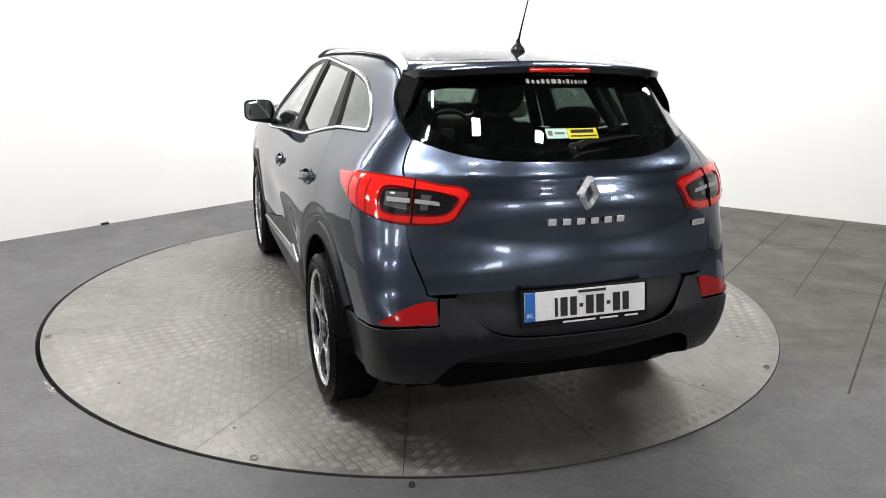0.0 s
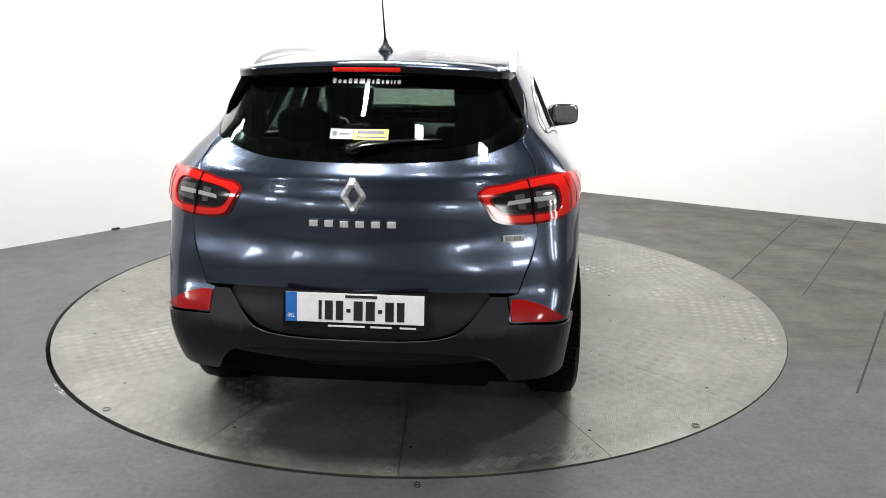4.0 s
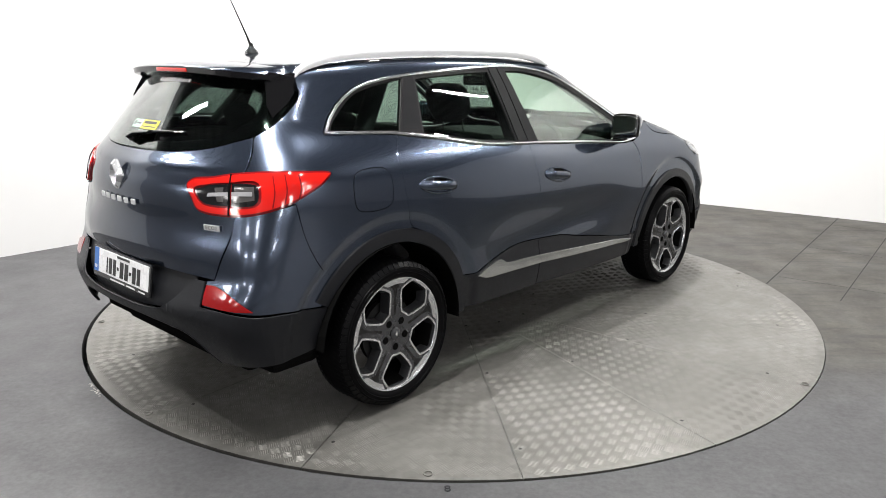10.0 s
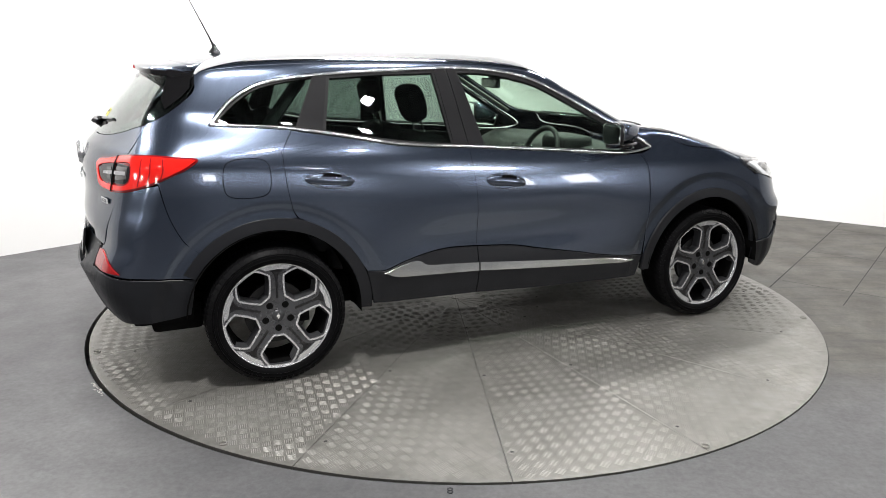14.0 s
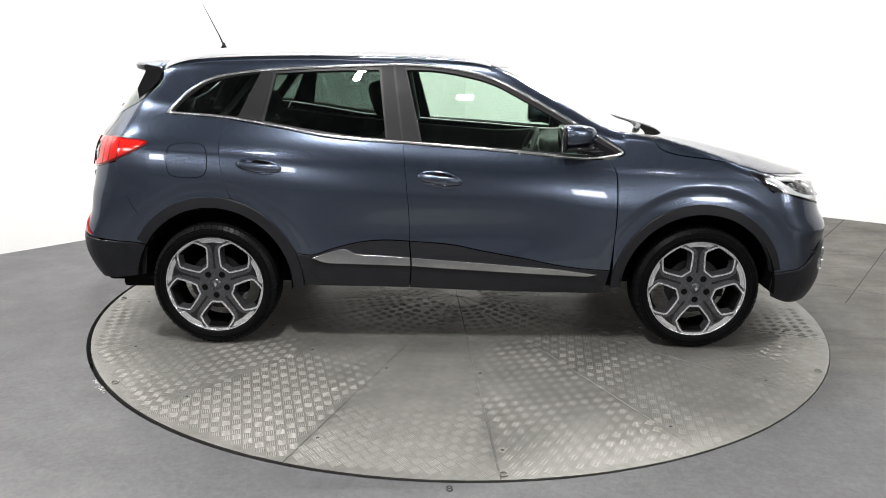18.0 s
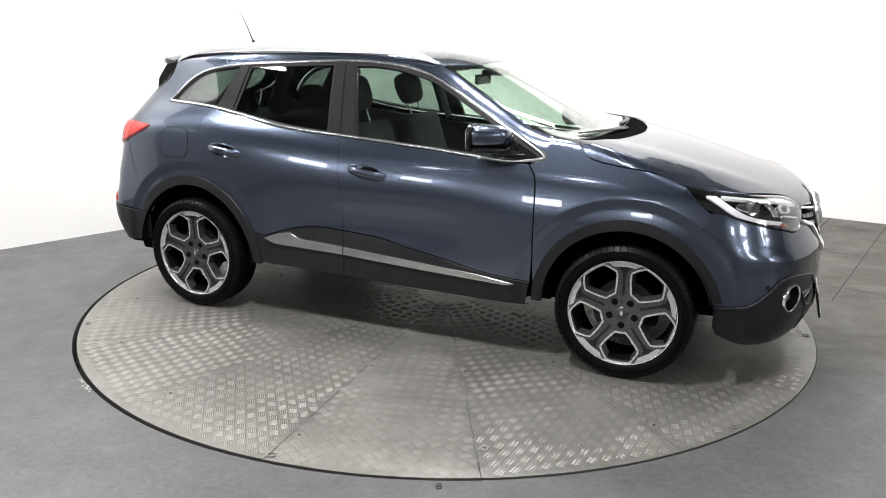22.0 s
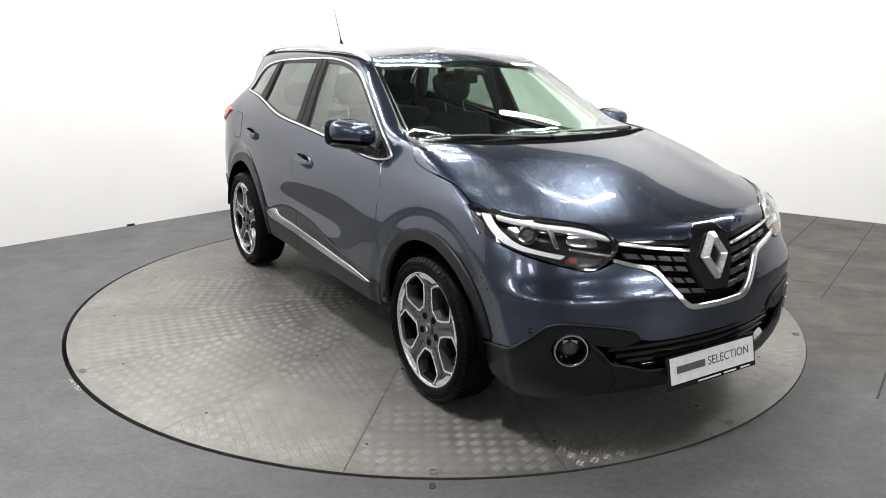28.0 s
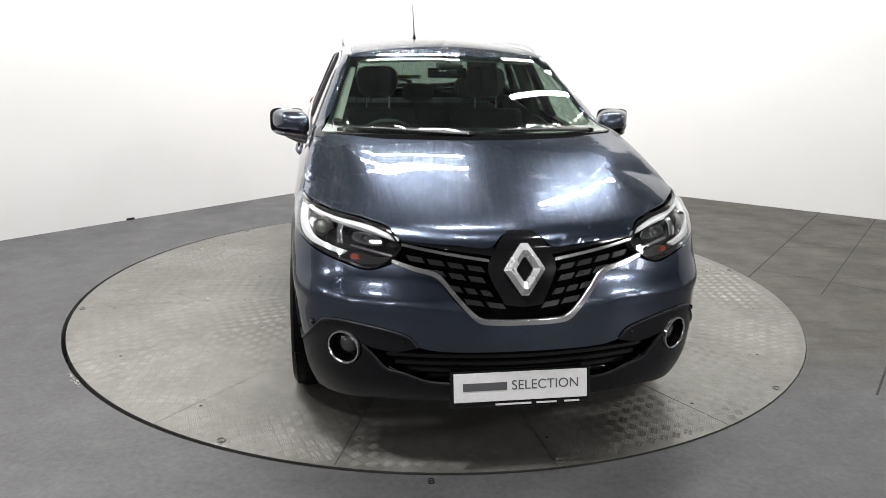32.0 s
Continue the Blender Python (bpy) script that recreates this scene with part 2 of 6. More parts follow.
def outline(pts, n=8):
    """A closed outline through points (a, b); a third value of 1 marks a sharp corner."""
    out, N = [], len(pts)
    P = [np.array(p[:2], float) for p in pts]
    sharp = [len(p) > 2 and p[2] == 1 for p in pts]
    for i in range(N):
        p1, p2 = P[i], P[(i + 1) % N]
        p0 = p1 - (p2 - p1) * .5 if sharp[i] else P[i - 1]
        p3 = p2 + (p2 - p1) * .5 if sharp[(i + 1) % N] else P[(i + 2) % N]
        d01, d12, d23 = (max(np.linalg.norm(b - a), 1e-6) ** .5 for a, b in ((p0, p1), (p1, p2), (p2, p3)))
        m1 = p2 - p1 + d12 * ((p1 - p0) / d01 - (p2 - p0) / (d01 + d12))
        m2 = p2 - p1 + d12 * ((p3 - p2) / d23 - (p3 - p1) / (d12 + d23))
        for k in range(n):
            s = k / n
            out.append((2 * s**3 - 3 * s**2 + 1) * p1 + (s**3 - 2 * s**2 + s) * m1 + (-2 * s**3 + 3 * s**2) * p2 + (s**3 - s**2) * m2)
    return np.array(out)


def inset(poly, d, wide=1.0):
    """Draw a closed outline in by d metres; wide: metres for a unit of its first axis."""
    p = poly * np.array([wide, 1.0])
    area = np.sum(p[:, 0] * np.roll(p[:, 1], -1) - np.roll(p[:, 0], -1) * p[:, 1])
    t = np.roll(p, -1, 0) - np.roll(p, 1, 0)
    t /= np.linalg.norm(t, axis=1, keepdims=True) + 1e-9
    nrm = np.stack([-t[:, 1], t[:, 0]], 1) * np.sign(area)
    return (p + nrm * d) / np.array([wide, 1.0])


def net(poly, step, holes=()):
    """Fill a flat outline, less its holes, with a fine net: points (n, 2) and faces."""
    bm = bmesh.new()
    for ring in (poly, *holes):
        vs = [bm.verts.new((a, b, 0)) for a, b in ring]
        for i in range(len(vs)):
            bm.edges.new((vs[i - 1], vs[i]))
    bmesh.ops.triangle_fill(bm, use_beauty=True, use_dissolve=False, edges=bm.edges[:], normal=(0, 0, 1))
    lo, hi = poly.min(0), poly.max(0)
    for ax in (0, 1):
        nn = max(1, int(math.ceil((hi[ax] - lo[ax]) / step[ax])))
        for k in range(1, nn):
            co = [0, 0, 0]
            co[ax] = lo[ax] + (hi[ax] - lo[ax]) * k / nn
            no = [0, 0, 0]
            no[ax] = 1
            bmesh.ops.bisect_plane(bm, geom=bm.verts[:] + bm.edges[:] + bm.faces[:], plane_co=co, plane_no=no, dist=1e-5)
    bmesh.ops.recalc_face_normals(bm, faces=bm.faces)
    if sum(f.normal.z for f in bm.faces) < 0:
        bmesh.ops.reverse_faces(bm, faces=bm.faces)
    bm.verts.index_update()
    v = np.array([x.co[:2] for x in bm.verts])
    f = [[x.index for x in q.verts] for q in bm.faces]
    bm.free()
    return v, f


def skin(name, poly, lay, material, parent, label="", step=.03, wide=1.0, lift=0.0, thick=.010, gap=.0014, holes=(), mirror=False, extra=None):
    """A panel: an outline laid onto the body, with a real thickness and a narrow joint round it."""
    if gap:
        poly = inset(poly, gap, wide)
    v, f = net(poly, (step / wide, step), holes)
    o, d, far = lay(v[:, 0], v[:, 1])
    p = cast(o, d, far)
    bad = np.isnan(p[:, 0])
    if bad.any():
        p[bad] = (o + d * far * .7)[bad]
    n = normals(p)
    up = lift(p) if callable(lift) else lift
    outer = p + n * (np.asarray(up)[..., None] if np.ndim(up) else up)
    if extra is not None:
        outer = outer + extra(p, v)
    inner = outer - n * thick
    N = len(v)
    q3 = np.array([q[:3] for q in f])
    flip = np.sum(n[q3[:, 0]] * np.cross(outer[q3[:, 1]] - outer[q3[:, 0]], outer[q3[:, 2]] - outer[q3[:, 0]])) < 0
    faces = [q[::-1] if flip else q for q in f]
    count = {}
    for q in faces:
        for a, b in zip(q, q[1:] + q[:1]):
            count[(a, b)] = 1
    rim = [(a, b) for (a, b) in count if (b, a) not in count]
    allv = np.concatenate([outer, inner])
    allf = faces + [[i + N for i in q[::-1]] for q in faces] + [[b, a, a + N, b + N] for a, b in rim]
    if extra is not None:
        # true normals of the shaped panel
        nn = np.zeros_like(outer)
        for q in faces:
            fn = np.cross(outer[q[1]] - outer[q[0]], outer[q[2]] - outer[q[0]])
            for i in q:
                nn[i] += fn
        n = nn / (np.linalg.norm(nn, axis=1, keepdims=True) + 1e-12)
    ln = [n[i] for q in faces for i in q] + [-n[i] for q in faces for i in q[::-1]]
    for a, b in rim:
        r = np.cross(outer[b] - outer[a], -n[a])
        r = -r / (np.linalg.norm(r) + 1e-9)
        ln += [r * .6 + n[b] * .8, r * .6 + n[a] * .8, r, r]
    obs = []
    for sgn in ((1, -1) if mirror else (1,)):
        k = np.array([1, sgn, 1])
        me = bpy.data.meshes.new(name)
        me.from_pydata((allv * k).tolist(), [], allf if sgn == 1 else [q[::-1] for q in allf])
        if sgn == 1:
            l2 = ln
        else:
            l2, i = [], 0
            for q in allf:
                l2 += ln[i:i + len(q)][::-1]
                i += len(q)
        l2 = np.array(l2) * k
        l2 /= np.linalg.norm(l2, axis=1, keepdims=True) + 1e-12
        for pg in me.polygons:
            pg.use_smooth = True
        me.normals_split_custom_set(l2.tolist())
        me.materials.append(material)
        ob = new(name, me)
        ob.parent = parent
        if label:
            ob["label"] = label
        obs.append(ob)
    return obs


# ---- body form: one smooth solid from which all panels are taken ----
def spline(pts):
    """A smooth curve through (a, b) pairs, as a fast lookup."""
    p = np.array(pts, float)
    a, b = p[:, 0], p[:, 1]
    h = np.diff(a)
    d = np.diff(b) / h
    m = np.empty(len(a))
    m[1:-1] = (d[:-1] * h[1:] + d[1:] * h[:-1]) / (h[1:] + h[:-1])
    m[0], m[-1] = d[0], d[-1]
    g = np.linspace(a[0], a[-1], 1500)
    i = np.clip(np.searchsorted(a, g, side="right") - 1, 0, len(h) - 1)
    s = (g - a[i]) / h[i]
    v = ((1 + 2 * s) * (1 - s) ** 2 * b[i] + s * (1 - s) ** 2 * h[i] * m[i]
         + s * s * (3 - 2 * s) * b[i + 1] + s * s * (s - 1) * h[i] * m[i + 1])
    v = np.convolve(np.pad(v, 12, mode="reflect", reflect_type="odd"), np.ones(25) / 25, mode="valid")
    return lambda q: np.interp(q, g, v)


WIDE = spline([(0.10, .70), (.20, .80), (.30, .845), (.45, .872), (.60, .886), (.75, .893), (.9, .893), (1.3, .893)])
SHOULDER = spline([(-1.2, 0), (-.40, 0), (-.25, -.006), (-.15, -.022), (-.07, -.045), (0, -.078), (.03, -.092), (.13, -.137), (.27, -.203), (.38, -.262), (.5, -.34), (.8, -.55)])
BELT = spline([(-2.4, 1.30), (-1.9, 1.285), (-1.57, 1.268), (-1.21, 1.236), (-.85, 1.195), (-.55, 1.155), (-.27, 1.122), (.36, 1.085), (.85, 1.065), (1.2, 1.045), (1.6, 1.015), (2.0, .99), (2.4, .97)])
LOWTAPER = spline([(-2.4, -.17), (-2.0, -.09), (-1.7, -.042), (-1.4, -.028), (-1.0, -.008), (-.6, 0), (.9, 0), (1.4, -.004), (1.7, -.02), (2.0, -.06), (2.4, -.16)])
TOPTAPER = spline([(-2.4, -.35), (-2.0, -.225), (-1.57, -.125), (-1.21, -.062), (-1.0, -.04), (-.6, -.012), (-.27, 0), (.3, 0), (.85, .008), (1.2, .008), (1.7, -.01), (2.4, -.17)])
NOSE = spline([(.05, 2.0), (.15, 2.06), (.24, 2.16), (.33, 2.205), (.45, 2.218), (.55, 2.218), (.63, 2.210), (.69, 2.190), (.75, 2.168), (.81, 2.150), (.86, 2.133), (.91, 2.105), (.96, 2.060), (1.1, 1.90), (1.6, 1.4)])
TAIL = spline([(.05, -1.95), (.2, -2.02), (.3, -2.09), (.42, -2.165), (.52, -2.195), (.62, -2.185), (.72, -2.15), (.85, -2.16), (1.0, -2.155), (1.08, -2.14), (1.15, -2.10), (1.2, -2.066), (1.3, -1.990), (1.4, -1.909), (1.5, -1.824), (1.65, -1.73)])
TAILBOW = spline([(.1, .24), (.45, .21), (.6, .21), (.75, .23), (.9, .325), (1.0, .365), (1.12, .395), (1.2, .435), (1.3, .47), (1.6, .48)])
BONNET = spline([(-2.6, .9), (.6, 1.185), (.9, 1.178), (1.03, 1.165), (1.2, 1.140), (1.42, 1.097), (1.55, 1.064), (1.72, 1.017), (1.87, .975), (2.0, .936), (2.1, .900), (2.18, .862), (2.25, .81), (2.4, .66)])
CABIN = spline([(-2.5, 1.40), (-2.1, 1.492), (-1.84, 1.542), (-1.64, 1.568), (-1.44, 1.587), (-1.0, 1.606), (-.5, 1.607), (-.1, 1.596), (.05, 1.584), (.14, 1.572), (.22, 1.556), (.29, 1.536), (.36, 1.512), (.443, 1.4755), (.568, 1.4165), (.70, 1.3525), (.835, 1.2850), (1.0, 1.2000), (1.13, 1.130), (1.3, 1.04), (1.6, .86), (2.6, .2)])
ARCHES = ((-1.323, .0), (1.323, .0))


def smax(a, b, k):
    h = np.maximum(k - np.abs(a - b), 0) / k
    return np.maximum(a, b) + h * h * k * .25


def side_y(x, z):
    h = z - BELT(x)
    w = np.clip((h + .20) / .26, 0, 1)
    w = w * w * (3 - 2 * w)
    y = WIDE(z) + SHOULDER(h) + LOWTAPER(x) * (1 - w) + TOPTAPER(x) * w
    for ax, _ in ARCHES:
        r = np.hypot(x - ax, (z - .34) * 1.0)
        s = np.clip((r - .522) / .056, 0, 1)
        y = y - .014 * (1 - s * s * (3 - 2 * s))
    # hollow along the foot of the doors
    s = np.exp(-((z - .66 - .02 * x) / .13) ** 2) * np.exp(-((x + .05) / .62) ** 4)
    return y - .030 * s


def form(p):
    """Signed distance, roughly, of points (..., 3) from the body."""
    x, y, z = p[..., 0], np.abs(p[..., 1]), p[..., 2]
    side = (y - side_y(x, z)) * .93
    fore = np.clip((x - 1.05) / .5, 0, 1)
    bonnet = (z - (BONNET(x) + .010 - (.012 + .030 * fore) * (y / .8) ** 2 - .026 * fore * np.clip(y / .8, 0, 1.15) ** 6)) * .96
    slope = np.clip((x - .1) / .3, 0, 1)
    cabin = (z - (CABIN(x + .10 * slope * (y / .65) ** 2) - (.047 - .013 * slope) * (y / .6) ** 2)) * (.97 - .08 * slope)
    top = -smax(-bonnet, -cabin, .004 + .056 * np.clip((y - .56) / .12, 0, 1))
    nose = (x - (NOSE(z) - .30 * y * y - .22 * np.clip(y - .45, 0, 1) ** 2)) * .97
    tail = ((TAIL(z) + TAILBOW(z) * y * y) - x) * np.where(z > 1.15, .82, .97)
    low = smax(side, np.where(x > 0, nose, tail), np.where(x > 0, .16, .105))
    kt = np.where(x > .9, .034, .055)
    f = smax(low, top, kt)
    return smax(f, .17 - z, .05)


def cast(o, d, far=1.6, steps=46):
    """Meet rays (from outside, going inwards) with the body; nan where they miss."""
    o, d = np.asarray(o, float), np.asarray(d, float)
    t0, hit, t1 = np.zeros(len(o)), np.zeros(len(o), bool), np.full(len(o), np.nan)
    prev = np.zeros(len(o))
    for k in range(1, steps + 1):
        t = np.full(len(o), far * k / steps)
        inside = form(o + t[:, None] * d) < 0
        first = inside & ~hit
        t0[first], t1[first] = prev[first], t[first]
        hit |= inside
        prev = t
    for _ in range(22):
        m = (t0 + t1) / 2
        ins = form(o + m[:, None] * d) < 0
        t1 = np.where(ins, m, t1)
        t0 = np.where(ins, t0, m)
    return o + t1[:, None] * d


def normals(p, e=.004):
    g = np.stack([form(p + np.eye(3)[i] * e) - form(p - np.eye(3)[i] * e) for i in range(3)], -1)
    return g / (np.linalg.norm(g, axis=-1, keepdims=True) + 1e-9)


# ways to lay a flat outline (a, b) onto the body
def lay_side(a, b):
    return np.stack([a, a * 0 - 1.25, b], -1), np.stack([a * 0, a * 0 + 1, a * 0], -1), 1.25


def lay_top(a, b):
    return np.stack([a, b, a * 0 + 1.9], -1), np.stack([a * 0, a * 0, a * 0 - 1], -1), 1.5


def lay_rear(a, b):
    return np.stack([a * 0 - 2.7, a, b], -1), np.stack([a * 0 + 1, a * 0, a * 0], -1), 1.6


def lay_fan(a, b):
    """a: along the car, b: distance round from the top, minus on the car's right."""
    s, c = np.sin(b / .6), np.cos(b / .6)
    return np.stack([a, 1.5 * s, .6 + 1.5 * c], -1), np.stack([a * 0, -s, -c], -1), 1.45


def fan_ab(x, y, z):
    return float(x), .6 * math.atan2(y, z - .6)


FA, RA = 1.10, -1.10


def lay_nose(a, b):
    """a: bearing in radians round an upright axis, 0 straight ahead, minus on the car's right."""
    d = np.stack([np.cos(a), np.sin(a), a * 0], -1)
    return np.array([FA, 0, 0]) + 1.6 * d + np.stack([a * 0, a * 0, b], -1), -d, 1.5


def lay_stern(a, b):
    """a: bearing, 0 straight back, minus on the car's right."""
    d = np.stack([-np.cos(a), np.sin(a), a * 0], -1)
    return np.array([RA, 0, 0]) + 1.6 * d + np.stack([a * 0, a * 0, b], -1), -d, 1.5


def stern_ab(p):
    p = np.asarray(p, float)
    return np.stack([np.arctan2(p[..., 1], -(p[..., 0] - RA)), p[..., 2]], -1)


# ---- the hall ----
CORNER = Vector((.06, 4.89, 0))
LEFT = CORNER + Vector((-.684, -.730, 0)) * 9
RIGHT = CORNER + Vector((.85, -.527, 0)) * 11
HIGH = 4.3


def wall_paint():
    n = Nodes("white_wall_paint")
    c = n.mix(n.ramp(n.noise(1.2, 5), (.35, 0.0), (.75, 1.0)), (.80, .80, .79), (.83, .83, .825))
    n.set(Base_Color=c, Roughness=n.ramp(n.noise(9, 4), (.3, .5), (.7, .65)))
    n.bump(n.noise(60, 5), .10, .002)
    return n.mat


def concrete():
    n = Nodes("worn_grey_concrete")
    v = n.coords()
    big = n.noise(.42, 5, .6, v)
    sep = n.tree.nodes.new("ShaderNodeSeparateXYZ")
    n.tree.links.new(v, sep.inputs[0])
    # the old, bare slab lies to the east, the sealed one to the west
    edge = n.node("ShaderNodeMath")
    edge.operation = "MULTIPLY_ADD"
    n.put(edge, 0, n.noise(.9, 6, .7, v))
    n.put(edge, 1, 1.1)
    n.put(edge, 2, sep.outputs["X"])
    mr = n.node("ShaderNodeMapRange")
    n.put(mr, 0, edge.outputs[0])
    mr.inputs[1].default_value, mr.inputs[2].default_value = 1.7, 2.6
    edge2 = n.node("ShaderNodeMath")
    edge2.operation = "MULTIPLY_ADD"
    n.put(edge2, 0, n.noise(1.3, 6, .7, n.coords((.5, 2.2, 1.0))))
    n.put(edge2, 1, .9)
    n.put(edge2, 2, sep.outputs["Y"])
    mr2 = n.node("ShaderNodeMapRange")
    n.put(mr2, 0, edge2.outputs[0])
    mr2.inputs[1].default_value, mr2.inputs[2].default_value = -1.15, -.45
    sealed = n.mix(n.ramp(big, (.35, .0), (.7, 1.0)), (.060, .060, .063), (.082, .082, .084))
    bare = n.mix(n.ramp(n.noise(2.3, 7, .68, v), (.3, 0.0), (.72, 1.0)), (.028, .026, .0215), (.080, .074, .060))
    stretched = n.coords((.8, 7.0, 1.0))
    streak = n.ramp(n.noise(2.2, 6, .65, stretched), (.52, 0.0), (.63, .75))
    bare = n.mix(streak, bare, (.024, .023, .021))
    both_ = n.mix(n.mix(1.0, mr.outputs[0], mr2.outputs[0], "MULTIPLY"), sealed, bare)
    speck = n.ramp(n.noise(38, 5, .7, v), (.36, .80), (.64, 1.16))
    scuff = n.ramp(n.noise(5.5, 7, .72, v), (.38, .86), (.66, 1.12))
    both_ = n.mix(1.0, n.mix(1.0, both_, speck, "MULTIPLY"), scuff, "MULTIPLY")
    n.set(Base_Color=both_)
    n.set(Roughness=n.ramp(n.noise(3.1, 6, .6, v), (.3, .42), (.75, .66)))
    n.bump(n.noise(26, 6, .6, v), .12, .004)
    return n.mat


def tread_steel(bar=False):
    """Grimy mill steel; raised bars rubbed bright by tyres and shoes, paler to carry their glint."""
    n = Nodes("polished_glint_tread_bars" if bar else "worn_tread_plate_steel")
    v = n.coords()
    dirt = n.ramp(n.noise(1.3, 6, .62, v), (.34, 0.0), (.66, 1.0))
    fine = n.ramp(n.noise(17, 6, .68, v), (.36, 0.0), (.70, 1.0))
    if bar:
        c = n.mix(dirt, (.215, .209, .193), (.315, .307, .288))
        c = n.mix(n.ramp(n.noise(7, 5, .7, v), (.42, 0.0), (.62, .7)), c, (.17, .165, .148))
        n.set(Base_Color=c, Metallic=.5, Roughness=n.ramp(n.noise(4, 5, .6, v), (.3, .40), (.72, .58)))
    else:
        c = n.mix(dirt, (.196, .191, .177), (.268, .262, .246))
        c = n.mix(n.mix(.55, (0, 0, 0), fine), c, (.125, .120, .108))
        n.set(Base_Color=c, Metallic=.72, Roughness=n.ramp(n.noise(5, 6, .6, v), (.3, .38), (.72, .56)))
    n.bump(n.noise(90, 4, .6, v), .2, .001)
    return n.mat


def corrugated():
    n = Nodes("grey_roof_sheet")
    n.set(Base_Color=n.ramp(n.noise(1.4, 5), (.3, (.085, .088, .092)), (.7, (.13, .133, .138))), Metallic=.3, Roughness=.55)
    return n.mat


WHITE, CONCRETE, STEEL, BARS, SHEET = wall_paint(), concrete(), tread_steel(), tread_steel(True), corrugated()
GROOVE = plain("dark_joint", (.020, .020, .019), .8)
PIT = plain("dark_pit", (.010, .010, .010), .9)
# tone chosen for what the car mirrors; used only out of view
SOUTH = plain("unseen_wall_grey", (.17, .17, .175), .7)


def wall(name, a, b, height, thick, material):
    bm = bmesh.new()
    a, b = Vector(a), Vector(b)
    d = (b - a).normalized()
    n = Vector((-d.y, d.x, 0))
    vs = [bm.verts.new(p + Vector((0, 0, h))) for h in (-.02, height) for p in (a, b, b + n * thick, a + n * thick)]
    for q in ((0, 1, 5, 4), (1, 2, 6, 5), (2, 3, 7, 6), (3, 0, 4, 7), (4, 5, 6, 7), (3, 2, 1, 0)):
        bm.faces.new([vs[i] for i in q])
    bmesh.ops.recalc_face_normals(bm, faces=bm.faces)
    return tagged(part(name, bm, material, None), kind="structure")


WALL = 3.6
wall("wall_west", CORNER, LEFT, WALL, -.15, WHITE)
wall("wall_east", RIGHT, CORNER, WALL, -.15, WHITE)
for nm, a, b in (("upper_wall_west", CORNER, LEFT), ("upper_wall_east", RIGHT, CORNER)):
    wall(nm, a, b, HIGH - WALL, -.15, SHEET).location.z = WALL + .02
# unseen walls behind the camera, added to shape reflections and fill
SW, SE = Vector((LEFT.x, -9, 0)), Vector((RIGHT.x, -9, 0))
wall("unseen_wall_southwest", LEFT, SW, HIGH, -.15, SOUTH)
wall("unseen_wall_southeast", SE, RIGHT, HIGH, -.15, SOUTH)
wall("unseen_wall_south", SW, SE, HIGH, -.15, SOUTH)

# floor slab with the round pit
R_PIT = 2.258
bm = bmesh.new()
N = 128
inner = [bm.verts.new((-.011 + R_PIT * math.cos(k * math.tau / N), R_PIT * math.sin(k * math.tau / N), -.003)) for k in range(N)]
outer = []
for k in range(N):
    c, s = math.cos(k * math.tau / N), math.sin(k * math.tau / N)
    q = 14 / max(abs(c), abs(s))
    outer.append(bm.verts.new((c * q, s * q - 0.0, -.003)))
low = [bm.verts.new((v.co.x, v.co.y, -.15)) for v in inner]
for k in range(N):
    j = (k + 1) % N
    bm.faces.new((inner[k], outer[k], outer[j], inner[j]))
    bm.faces.new((inner[j], low[j], low[k], inner[k]))
tagged(part("floor", bm, CONCRETE, None), kind="structure")
bm = bmesh.new()
lathe(bm, [(.001, -.15), (2.30, -.15)], 64, "z")
tagged(part("pit_base", bm, PIT, None), kind="structure")
# saw-cut joints in the bare slab
bm = bmesh.new()
def strip(a, b, w):
    a, b = Vector(a), Vector(b)
    n = (b - a).normalized().cross(Vector((0, 0, 1))) * w / 2
    vs = [bm.verts.new(p) for p in (a - n, b - n, b + n, a + n)]
    f = bm.faces.new(vs)
    if f.normal.z < 0:
        f.normal_flip()
J, K = Vector((.582, .813, 0)), Vector((.813, -.582, 0))
for k in range(8):
    o = Vector((2.23, .35, -.0015)) + K * .495 * k
    strip(o - J * (0 if k == 0 else .12 if k == 1 else 1.6), o + J * (3.2 - .3 * k), .011 if k % 2 == 0 else .008)
for k in range(3):
    o = Vector((2.30, .45, -.0015)) + J * (.12 + 1.05 * k)
    strip(o, o + K * 4.5, .007)
bm.normal_update()
for f in bm.faces:
    if f.normal.z < 0:
        f.normal_flip()
tagged(part("floor_joint", bm, GROOVE, None), kind="structure")

# ceiling of ribbed sheet
bm = bmesh.new()
x, prev = -14.0, None
while x < 14:
    for dx, h in ((0, HIGH), (.10, HIGH), (.14, HIGH + .06), (.24, HIGH + .06), (.28, HIGH)):
        cur = (bm.verts.new((x + dx, -14, h)), bm.verts.new((x + dx, 12, h)))
        if prev:
            bm.faces.new((prev[0], prev[1], cur[1], cur[0]))
        prev = cur
    x += .28
tagged(part("ceiling", bm, SHEET, None), kind="structure")


# ---- turntable: steel segments with a raised tread ----
table = tagged(new("turntable"), "round steel tread plate turntable, scuffed, flush with the floor", "turntable")
SECTORS, START, RT = 16, 139.0, 2.244


